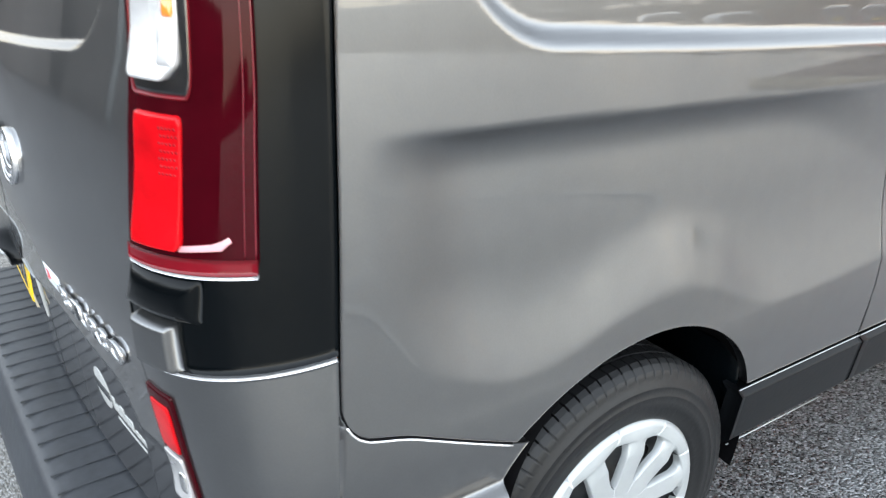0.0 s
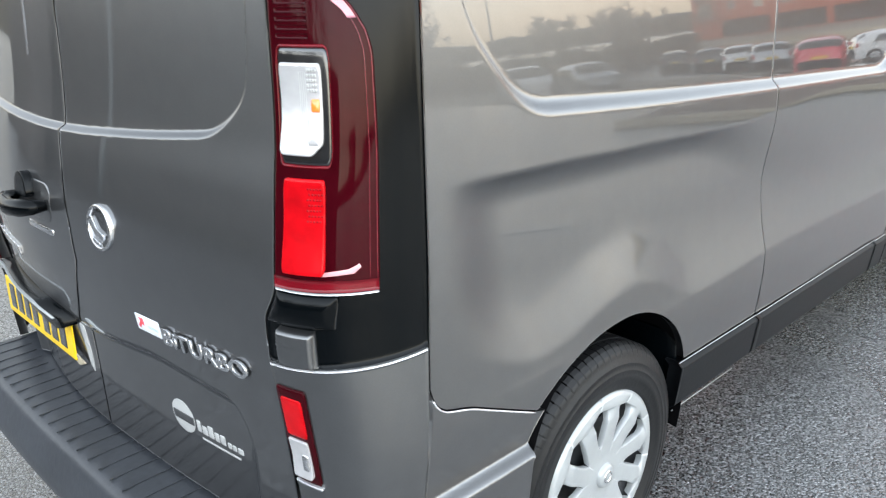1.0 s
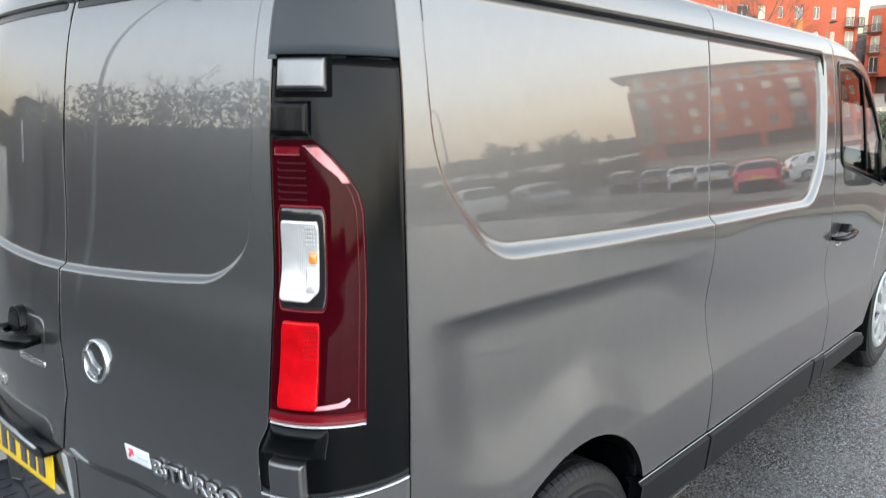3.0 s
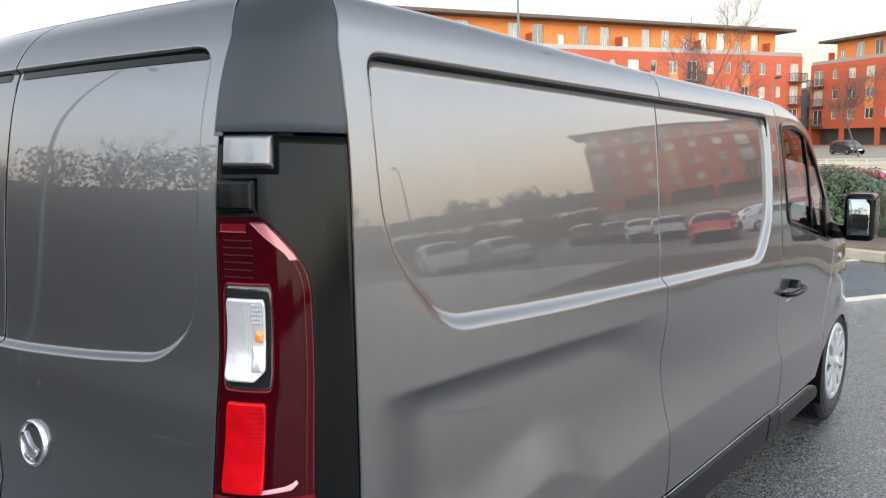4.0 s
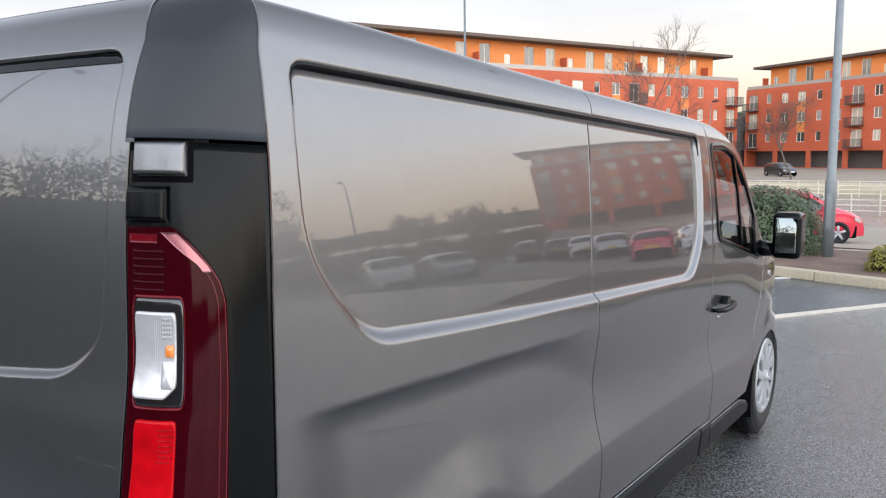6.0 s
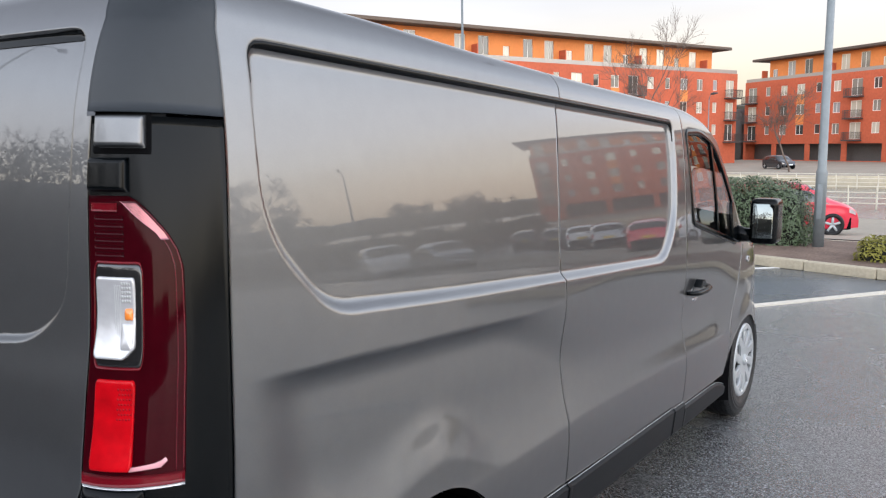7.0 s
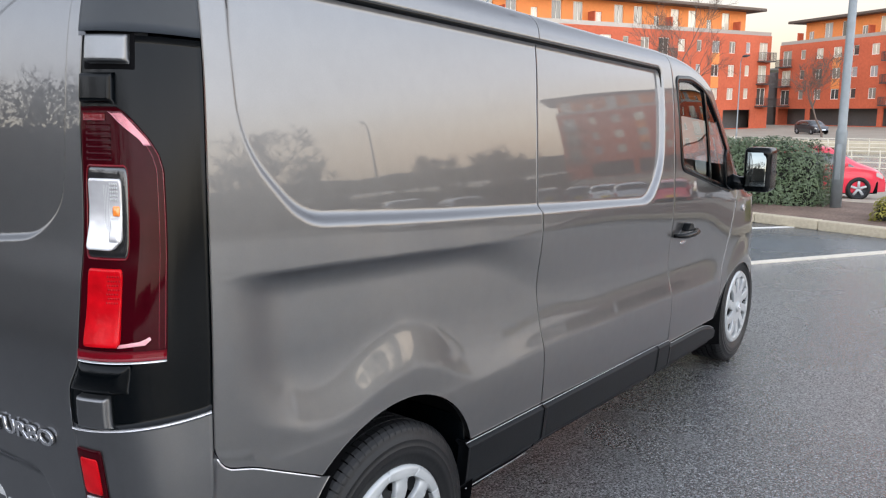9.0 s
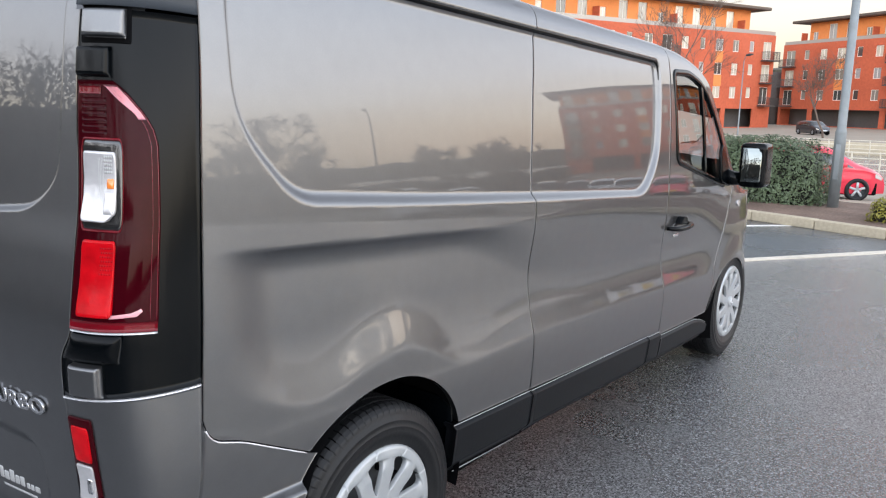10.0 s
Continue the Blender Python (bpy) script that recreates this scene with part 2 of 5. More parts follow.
def grid(P, flip=False, flange=None, keep=None):
    """Quads over an (n, m, 3) array; flange: an inward offset vector array per vertex for a turned-in border."""
    n, m = P.shape[:2]
    v = P.reshape(-1, 3).tolist()
    idx = np.arange(n * m).reshape(n, m)
    f = []
    for i in range(n - 1):
        for j in range(m - 1):
            if keep is not None and not keep[i, j]:
                continue
            q = (int(idx[i, j]), int(idx[i + 1, j]), int(idx[i + 1, j + 1]), int(idx[i, j + 1]))
            f.append(q[::-1] if flip else q)
    if flange is not None:
        ring = [idx[0, j] for j in range(m)] + [idx[i, m - 1] for i in range(1, n)] + [idx[n - 1, j] for j in range(m - 2, -1, -1)] + [idx[i, 0] for i in range(n - 2, 0, -1)]
        F = np.broadcast_to(flange, P.shape).reshape(-1, 3)
        base = len(v)
        for k in ring:
            v.append((np.array(v[k]) + F[k]).tolist())
        for k in range(len(ring)):
            a, b = int(ring[k]), int(ring[(k + 1) % len(ring)])
            c, d = base + (k + 1) % len(ring), base + k
            f.append((a, b, c, d) if flip else (d, c, b, a))
    return v, f


def box(x0, x1, y0, y1, z0, z1, bevel=0.0, seg=2):
    bm = bmesh.new()
    bmesh.ops.create_cube(bm, size=1)
    for v in bm.verts:
        v.co = Vector(((x0 + x1) / 2 + v.co.x * (x1 - x0), (y0 + y1) / 2 + v.co.y * (y1 - y0), (z0 + z1) / 2 + v.co.z * (z1 - z0)))
    if bevel:
        bmesh.ops.bevel(bm, geom=bm.edges[:], offset=bevel, segments=seg, affect="EDGES", profile=0.6)
    return bm


def lathe(profile, seg, axis_x=True):
    """Turns (radius, along) pairs about the x axis."""
    v, f = [], []
    for k in range(seg):
        a = 2 * math.pi * k / seg
        for r, h in profile:
            v.append((h, r * math.cos(a), r * math.sin(a)))
    n = len(profile)
    for k in range(seg):
        for i in range(n - 1):
            a, b = k * n + i, ((k + 1) % seg) * n + i
            f.append((a, a + 1, b + 1, b))
    return v, f


def sstep(a, b, x):
    t = np.clip((x - a) / (b - a), 0, 1)
    return t * t * (3 - 2 * t)


def curve_of(xs, ys):
    """A smooth interpolation through the given knots that does not overshoot."""
    xs, ys = np.array(xs, float), np.array(ys, float)
    h, d = np.diff(xs), np.diff(ys) / np.diff(xs)
    m = np.concatenate([[d[0]], np.zeros(len(d) - 1), [d[-1]]])
    for i in range(1, len(d)):
        if d[i - 1] * d[i] > 0:
            w1, w2 = 2 * h[i] + h[i - 1], h[i] + 2 * h[i - 1]
            m[i] = (w1 + w2) / (w1 / d[i - 1] + w2 / d[i])

    def f(x):
        x = np.clip(np.asarray(x, float), xs[0], xs[-1])
        i = np.clip(np.searchsorted(xs, x) - 1, 0, len(xs) - 2)
        h = xs[i + 1] - xs[i]
        t = (x - xs[i]) / h
        return (2 * t**3 - 3 * t**2 + 1) * ys[i] + (t**3 - 2 * t**2 + t) * h * m[i] + (-2 * t**3 + 3 * t**2) * ys[i + 1] + (t**3 - t**2) * h * m[i + 1]
    return f


def round_poly(pts, r, n=6):
    """A polygon with its corners rounded (r: one radius or one for each corner)."""
    out, k = [], len(pts)
    rs = r if hasattr(r, "__len__") else [r] * k
    for i in range(k):
        p, a, b = (np.array(pts[j % k], float) for j in (i, i - 1, i + 1))
        u, w = a - p, b - p
        d = min(rs[i], 0.45 * np.linalg.norm(u), 0.45 * np.linalg.norm(w))
        s, e = p + u / np.linalg.norm(u) * d, p + w / np.linalg.norm(w) * d
        for q in range(n + 1):
            t = q / n
            out.append(tuple((1 - t)**2 * s + 2 * t * (1 - t) * p + t * t * e))
    return out


def signed(poly, a, b):
    """Signed distance from (a, b) to a polygon: negative inside."""
    a, b = np.broadcast_arrays(np.asarray(a, float), np.asarray(b, float))
    d = np.full(a.shape, 9.0)
    inside = np.zeros(a.shape, bool)
    k = len(poly)
    for i in range(k):
        (x0, y0), (x1, y1) = poly[i], poly[(i + 1) % k]
        ex, ey = x1 - x0, y1 - y0
        if ex * ex + ey * ey < 1e-12:
            continue
        t = np.clip(((a - x0) * ex + (b - y0) * ey) / (ex * ex + ey * ey), 0, 1)
        d = np.minimum(d, np.hypot(a - x0 - t * ex, b - y0 - t * ey))
        if y0 != y1:
            inside ^= ((y0 > b) != (y1 > b)) & (a < ex * (b - y0) / ey + x0)
    return np.where(inside, -d, d)


# ---- the van: shape functions, as it stands level ----
RAKE = 0.05


def W(x, y, z):
    """From the van's own frame to the world: it stands nose-down on its springs."""
    return np.stack([x + 0 * y + 0 * z, y + 0 * x + 0 * z, z - RAKE * (y - 0.5) + 0 * x], -1)


flank = curve_of([0.2, 0.36, 0.5, 0.75, 1.0, 1.2, 1.5, 1.7, 1.8, 1.87], [0.930, 0.943, 0.960, 0.985, 0.981, 0.971, 0.95, 0.93, 0.917, 0.905])
crest = curve_of([0.4, 0.47, 0.52, 0.58, 0.657, 0.70, 0.80, 0.90, 1.05, 1.16, 1.25, 1.34, 1.45, 1.6, 1.95, 3.0, 3.6, 5.0], [0.90, 0.89, 0.862, 0.833, 0.806, 0.80, 0.813, 0.845, 0.872, 0.845, 0.80, 0.768, 0.762, 0.77, 0.785, 0.78, 0.77, 0.76])
hollow = curve_of([-1, 0.4, 1.3, 1.6, 1.95, 3.0, 3.6, 5.0], [0.765, 0.765, 0.762, 0.77, 0.785, 0.78, 0.77, 0.76])
SIDE_PANEL = round_poly([(0.515, 1.49), (0.524, 1.866), (2.945, 1.866), (2.93, 1.63), (2.89, 1.395), (2.74, 1.242), (1.77, 1.263), (1.10, 1.282), (0.672, 1.303)], [0.12, 0.05, 0.06, 0.2, 0.12, 0.10, 0.2, 0.2, 0.08])
taper = curve_of([-1, 3.0, 3.4, 3.8, 4.1, 4.4, 4.7, 4.9], [0, 0, 0.001, 0.005, 0.014, 0.040, 0.11, 0.22])
front_top = curve_of([-1, 2.95, 3.2, 3.44, 3.68, 3.80, 3.96, 4.13, 4.30, 4.45, 4.7, 4.9], [1.995, 1.995, 1.988, 1.962, 1.892, 1.79, 1.65, 1.47, 1.32, 1.25, 1.14, 0.95])


def side_x(y, z):
    """Half-width of the flank at y and height z (below the roof roll)."""
    x = flank(z) - taper(y)
    top_w = 0.075 + 0.34 * sstep(1.3, 2.3, y)
    top_z = 1.208 - 0.02 * (y - 0.5) + 0.10 * sstep(1.5, 2.4, y)
    c = crest(y)
    floor_z, high = hollow(y), 0.24
    above = np.minimum(0.003 * np.logaddexp(0, (z - floor_z) / 0.003), high)
    dip = np.clip((top_z - z) / top_w, 0, 1)
    soft = sstep(1.25, 1.9, y)
    reach = np.maximum(z - floor_z, 0)
    # the hollow runs straight along the flank; the arch's flare stands out of it
    deep = 0.236 * (above - above**2 / (2 * high) + 0.05 * np.minimum(reach, 0.5))
    flare = 0.238 * 0.005 * np.logaddexp(0, (z - c) / 0.005)
    scoop = (deep - 0.003 * np.logaddexp(0, (deep - flare) / 0.003)) * ((1 - (1 - dip)**2.6) * (1 - soft) + sstep(0, 1, dip) * soft) * sstep(0.43, 0.63, y) * (1 - sstep(3.4, 4.0, y))
    x = x - scoop
    x = x + 0.016 * (1 - sstep(0.35, 0.50, np.hypot(y - 4.19, z - 0.47)))
    sd = signed(SIDE_PANEL, y, z)
    wide = 0.017 + 0.015 * (1 - sstep(1.3, 1.5, z)) + 0.011 * sstep(1.7, 1.82, z)
    x = x - 0.021 * sstep(0, 1, -sd / wide)
    return x


ROLL_X = curve_of([0, 0.15, 0.35, 0.55, 0.75, 1.0], [0.905, 0.898, 0.878, 0.845, 0.79, 0.69])
ROLL_Z = curve_of([0, 0.15, 0.35, 0.55, 0.75, 1.0], [1.87, 1.905, 1.945, 1.972, 1.988, 2.0])


roof_drop = curve_of([-1, 0.8, 1.5, 2.2, 2.9, 5.0], [1, 1, 0.87, 0.80, 0.78, 0.76])


def side_point(y, s):
    """s up to 1.87 is a height on the flank; from 1.87 to 2.87 it runs over the roof's rounded edge."""
    zz = np.minimum(s, 1.87)
    t = np.clip(s - 1.87, 0, 1)
    x = np.where(s <= 1.87, side_x(y, zz), ROLL_X(t) - taper(y))
    z = np.where(s <= 1.87, zz, 1.87 + (ROLL_Z(t) - 1.87) * roof_drop(y))
    z = np.where(z > 1.2, 1.2 + (z - 1.2) * (front_top(y) - 1.2) / 0.795, z)
    return x, y, z


lean = curve_of([0.3, 0.6, 0.8, 0.95, 1.05, 1.2, 1.3, 1.72, 1.85, 1.93, 1.98, 2.02], [0.03, 0.02, 0.01, 0, 0.006, 0.03, 0.05, 0.10, 0.135, 0.185, 0.26, 0.38])
DOOR_PANEL = round_poly([(-0.745, 1.36), (-0.745, 1.862), (0.755, 1.862), (0.745, 1.36), (0.66, 1.287), (0.459, 1.266), (0.089, 1.241), (-0.27, 1.252), (-0.62, 1.28)], [0.05, 0.06, 0.05, 0.06, 0.05, 0.2, 0.2, 0.2, 0.05])
DOOR_LOW = round_poly([(-0.62, 0.40), (-0.62, 0.80), (0.10, 0.785), (0.37, 0.81), (0.66, 0.79), (0.70, 0.70), (0.67, 0.40)], 0.05)


def rear_y(x, z):
    x = np.clip(x, -0.95, 0.95)
    y = 0.085 + 0.06 * x + 0.07 * x * x + 0.125 * np.minimum(x, 0)**2 + lean(z)
    y = y + 0.014 * sstep(0, 1, -signed(DOOR_PANEL, x, z) / (0.0085 + 0.003 * (1 - sstep(1.3, 1.5, z))))
    y = y + 0.022 * sstep(0, 1, -signed(DOOR_LOW, x, z) / 0.05)
    return y


quarter_edge = curve_of([0.4, 0.87, 1.14, 1.42, 1.70, 1.87, 2.87], [0.36, 0.379, 0.400, 0.423, 0.450, 0.460, 0.52])


door_flare = curve_of([0.3, 0.99, 1.06, 1.3, 1.56, 2.0], [0, 0, 0.026, 0.014, 0, 0])


def corner(u, s, side=1, lift=0.0):
    """The rounded rear corner: u from the door's edge (0) to the quarter panel's edge (1), s as in side_point."""
    t = np.clip(s - 1.87, 0, 1)
    zz = np.minimum(s, 1.87)
    ax = 0.80 - 0.16 * t + door_flare(zz)
    ay = 0.085 + 0.06 * 0.8 * side + 0.07 * 0.64 + 0.17 * door_flare(zz) + 0.044 * (side < 0) + lean(np.where(s <= 1.87, zz, ROLL_Z(t)))
    bx = np.where(s <= 1.87, flank(zz), ROLL_X(t))
    by = quarter_edge(s)
    c1x, c1y = ax + (bx - ax) * 0.62, ay + 0.012
    c2x, c2y = bx - 0.004, ay + (by - ay) * 0.42
    x = (1 - u)**3 * ax + 3 * u * (1 - u)**2 * c1x + 3 * u * u * (1 - u) * c2x + u**3 * bx
    y = (1 - u)**3 * ay + 3 * u * (1 - u)**2 * c1y + 3 * u * u * (1 - u) * c2y + u**3 * by
    z = np.where(s <= 1.87, zz, ROLL_Z(t))
    n = np.stack([u + 0.25, -(1.25 - u)], -1)
    n = n / np.linalg.norm(n, axis=-1, keepdims=True)
    return side * (x + lift * n[..., 0]), y + lift * n[..., 1], z


def height_to_s(y, z):
    k = (front_top(y) - 1.2) / 0.795
    zz = np.where(z > 1.2, 1.2 + (z - 1.2) / np.maximum(k, 0.05), z)
    t = np.linspace(0, 1, 200)
    return np.where(zz <= 1.87, zz, 1.87 + np.interp(zz, ROLL_Z(t), t))


def on_side(y, z, lift, side=1):
    """A point on the flank at y and height z, lifted off it."""
    x, yy, zz = side_point(y, height_to_s(y, z))
    return W(side * (x + lift), yy, zz)


def on_rear(x, z, lift, side=1):
    return W(x, rear_y(x, z) - lift, z)


def on_corner(u, s, lift, side=1):
    x, y, z = corner(u, s, side, lift + 0 * u)
    return W(x, y, z)


def dense(poly):
    """A polygon with its long edges cut into short ones."""
    P = np.array(poly, float)
    Q = np.roll(P, -1, 0)
    step = max(np.ptp(P[:, 0]), np.ptp(P[:, 1])) / 10
    out = []
    for a, b in zip(P, Q):
        n = max(1, int(np.linalg.norm(b - a) / step))
        out += [a + (b - a) * k / n for k in range(n)]
    return np.array(out)


def patch(name, surf, poly, mat, parent, lift=0.004, rings=6, depth=0.012, crown=0.0, side=1, label="", flip=False):
    """A sheet with a rounded rim that follows a surface inside a star-shaped outline."""
    P = dense(poly)
    c = P.mean(0)
    fr = np.concatenate([np.linspace(0.0, 0.94, rings)[1:], [0.985, 1.0, 1.0]])
    up = np.concatenate([lift + crown * (1 - np.linspace(0, 0.94, rings)[1:]**2), [lift - 0.0006, lift - 0.002, lift - depth]])
    k = len(P)
    v = [surf(np.array([c[0]]), np.array([c[1]]), np.array([lift + crown]), side)[0]]
    for f, h in zip(fr, up):
        q = c + (P - c) * f
        v.extend(surf(q[:, 0], q[:, 1], np.full(k, h), side))
    faces = [(0, 1 + a, 1 + (a + 1) % k) for a in range(k)]
    for r in range(len(fr) - 1):
        b = 1 + r * k
        faces += [(b + a, b + k + a, b + k + (a + 1) % k, b + (a + 1) % k) for a in range(k)]
    area = sum(P[a][0] * P[(a + 1) % k][1] - P[(a + 1) % k][0] * P[a][1] for a in range(k))
    if (area < 0) != (flip != (side < 0)):
        faces = [f[::-1] for f in faces]
    return part(name, (v, faces), mat, parent, label)


def ring(name, surf, poly, inner, outer, mat, parent, lift=0.004, depth=0.012, side=1, label="", flip=False):
    """A strip that runs round an outline, from `inner` inside it to `outer` outside it."""
    P = np.array(poly, float)
    k = len(P)
    t = np.roll(P, -1, 0) - np.roll(P, 1, 0)
    t /= np.maximum(np.linalg.norm(t, axis=1, keepdims=True), 1e-9)
    n = np.stack([t[:, 1], -t[:, 0]], 1)
    area = sum(P[a][0] * P[(a + 1) % k][1] - P[(a + 1) % k][0] * P[a][1] for a in range(k))
    n = n if area > 0 else -n
    v = []
    for off, h in ((-inner, lift - depth), (-inner, lift - 0.002), (-inner + 0.002, lift), (outer - 0.002, lift), (outer, lift - 0.002), (outer, lift - depth)):
        q = P + n * off
        v.extend(surf(q[:, 0], q[:, 1], np.full(k, h), side))
    faces = []
    for r in range(5):
        b = r * k
        faces += [(b + a, b + k + a, b + k + (a + 1) % k, b + (a + 1) % k) for a in range(k)]
    if (area < 0) != (flip != (side < 0)):
        faces = [f[::-1] for f in faces]
    return part(name, (v, faces), mat, parent, label)


def lettering(name, text, surf, a0, b0, width, height, mat, parent, lift=0.004, thick=0.003):
    """Raised letters of the built-in font, wrapped on a surface."""
    cu = bpy.data.curves.new(name, "FONT")
    cu.body, cu.size, cu.extrude, cu.bevel_depth, cu.offset, cu.resolution_u = text, 1.0, 0.5, 0.03, -0.01, 3
    tmp = bpy.data.objects.new(name, cu)
    scene.collection.objects.link(tmp)
    bpy.context.view_layer.update()
    me = bpy.data.meshes.new_from_object(tmp.evaluated_get(bpy.context.evaluated_depsgraph_get()))
    co = np.array([v.co for v in me.vertices])
    lo, hi = co.min(0), co.max(0)
    a = a0 + (co[:, 0] - lo[0]) / (hi[0] - lo[0]) * width
    b = b0 + (co[:, 1] - lo[1]) / (hi[1] - lo[1]) * height
    h = lift + co[:, 2] * thick
    for v, p in zip(me.vertices, surf(a, b, h)):
        v.co = p
    bpy.data.objects.remove(tmp)
    bpy.data.curves.remove(cu)
    me.name = name
    me.materials.append(mat)
    ob = new(name, me)
    ob.parent = parent
    return ob


def rect(a0, b0, a1, b1, r, n=5):
    return round_poly([(a0, b0), (a1, b0), (a1, b1), (a0, b1)], r, n)


def tube(points, radii, seg=8, cap=True):
    """A tapered tube along points."""
    v, f = [], []
    pts = [Vector(p) for p in points]
    for i, p in enumerate(pts):
        d = (pts[min(i + 1, len(pts) - 1)] - pts[max(i - 1, 0)]).normalized()
        a = d.orthogonal().normalized()
        if i and len(v):
            a = (prev - d * prev.dot(d)).normalized() if (prev - d * prev.dot(d)).length > 1e-6 else a
        prev = a
        b = d.cross(a)
        r = radii[i] if hasattr(radii, "__len__") else radii
        for k in range(seg):
            w = 2 * math.pi * k / seg
            v.append(tuple(p + a * (r * math.cos(w)) + b * (r * math.sin(w))))
    for i in range(len(pts) - 1):
        for k in range(seg):
            f.append((i * seg + k, i * seg + (k + 1) % seg, (i + 1) * seg + (k + 1) % seg, (i + 1) * seg + k))
    if cap:
        f.append(tuple(range(seg))[::-1])
        f.append(tuple(range((len(pts) - 1) * seg, len(pts) * seg)))
    return v, f


van = new("van")
van.empty_display_size = 0.5
tagged(van, "grey metallic panel van with black rear corner pillars, parked", "van")


def side_panel(name, y0, y1, bottom, ny, nz, parent=van, side=1, label="", top=2.87, hole=None, gap=0.0018):
    """A flank panel between two edges (functions of s) and above a bottom line (function of y)."""
    u = np.linspace(0, 1, ny)[:, None]
    lo = np.linspace(0, 1, int(nz * 0.36))[:-1]
    up = np.concatenate([np.linspace(0.86, 1.87, int(nz * 0.5))[:-1], np.linspace(1.87, top, int(nz * 0.14))]) if top > 1.87 else np.linspace(0.86, top, int(nz * 0.6))
    ymid = y0(1.0) + gap + u * (y1(1.0) - y0(1.0) - 2 * gap)
    zb = bottom(ymid) + gap
    s = np.concatenate([zb + (0.86 - zb) * lo[None, :], np.repeat(up[None, :], ny, 0)], 1)
    y = y0(s) + gap + u * (y1(s) - y0(s) - 2 * gap)
    x, yy, z = side_point(y, s)
    P = W(side * x, yy, z)
    keep = None
    if hole is not None:
        inside = (signed(hole, y, z) < 0) | ((s > 2.25) & (y > 3.5) & (y < 4.2))
        keep = ~(inside[:-1, :-1] & inside[1:, :-1] & inside[1:, 1:] & inside[:-1, 1:])
    fl = np.array([-0.02 * side, 0, 0])
    return part(name, grid(P, flip=side < 0, flange=fl, keep=keep), PAINT, parent, label)


ARCH_Y, ARCH_Z, ARCH_R = 1.015, 0.455, 0.337
FARCH_Y, FARCH_Z, FARCH_R = 4.19, 0.47, 0.345


def panel_base(y):
    return np.interp(y, [0.36, 0.389, 0.392, 0.396, 0.403, 0.413, 0.428, 0.450, 0.475, 0.50, 0.70, 0.8], [0.86, 0.855, 0.842, 0.829, 0.815, 0.803, 0.793, 0.786, 0.779, 0.770, 0.676, 0.645])


def arch_rear(z):
    return np.maximum(0.655, ARCH_Y - np.sqrt(np.maximum(ARCH_R**2 - np.maximum(z - ARCH_Z, 0)**2, 0.001)) / 0.88)


def quarter_bottom(y):
    base = np.where(y < ARCH_Y, panel_base(y), 0.563)
    d2 = ARCH_R**2 - ((y - ARCH_Y) * np.where(y < ARCH_Y, 0.80, 1.0))**2
    arch = ARCH_Z + np.sqrt(np.maximum(d2, 0))
    return np.where(d2 > 0, np.maximum(base, arch), base)


def door_bottom(y):
    d2 = FARCH_R**2 - (y - FARCH_Y)**2
    return np.where(d2 > 0, np.maximum(0.535, FARCH_Z + np.sqrt(np.maximum(d2, 0))), 0.535)


seam_mid = curve_of([0.4, 0.56, 0.85, 1.27, 1.6, 1.87, 2.37, 2.87], [1.79, 1.778, 1.764, 1.775, 1.805, 1.838, 1.85, 1.85])
seam_door = curve_of([0.4, 0.55, 0.7, 0.9, 1.2, 1.7, 1.87, 2.37, 2.87], [3.04, 3.015, 3.0, 2.995, 3.012, 3.05, 3.06, 3.04, 3.0])
seam_wing = lambda s: np.interp(s, [0.4, 0.8, 1.2, 1.3, 1.5, 1.7, 1.87, 2.87], [3.74, 3.76, 4.02, 4.06, 4.02, 3.95, 3.93, 3.93])
nose = lambda s: 4.9 + 0 * s
WINDOW = round_poly([(3.13, 1.40), (3.115, 1.825), (3.33, 1.838), (3.55, 1.795), (3.79, 1.59), (3.92, 1.43), (3.88, 1.262), (3.70, 1.295)], [0.04, 0.03, 0.06, 0.1, 0.1, 0.05, 0.03, 0.1])

for side in (1, -1):
    q = 1 if side > 0 else 0.35
    side_panel("quarter_panel", quarter_edge, seam_mid, quarter_bottom, int(270 * q), int(300 * q), side=side)
    side_panel("side_panel", seam_mid, seam_door, lambda y: 0.563 - 0.01 * (y - 1.77), int(200 * q), int(260 * q), side=side)
    side_panel("front_door", seam_door, seam_wing, door_bottom, 90, 160, side=side, hole=WINDOW)
    side_panel("front_wing", seam_wing, nose, door_bottom, 60, 110, side=side, hole=WINDOW)

    # black strip painted for the dark reflection along the panel's top, turned down at both ends and tapering out
    way_in = np.array([(0.531, 1.778), (0.531, 1.813), (0.533, 1.831), (0.540, 1.845), (0.553, 1.853), (0.575, 1.855)] + [(y, 1.855) for y in np.linspace(0.62, 2.86, 40)] + [(2.895, 1.855), (2.915, 1.849), (2.926, 1.835), (2.929, 1.808), (2.928, 1.773)])
    run = np.gradient(way_in, axis=0)
    run /= np.linalg.norm(run, axis=1, keepdims=True)
    thick = np.interp(np.arange(len(way_in)), [0, 4, 6, len(way_in) - 6, len(way_in) - 1], [0.001, 0.008, 0.009, 0.008, 0.001])[:, None]
    across = np.stack([-run[:, 1], run[:, 0]], 1)
    rows = [(way_in + across * thick * k, h) for k, h in ((-1, -0.004), (-0.8, 0.0015), (0.8, 0.0015), (1, -0.004))]
    part("drip_seal", grid(np.stack([on_side(q[:, 0], q[:, 1], np.full(len(q), h), side) for q, h in rows], 1), flip=side > 0), BLACK, van)

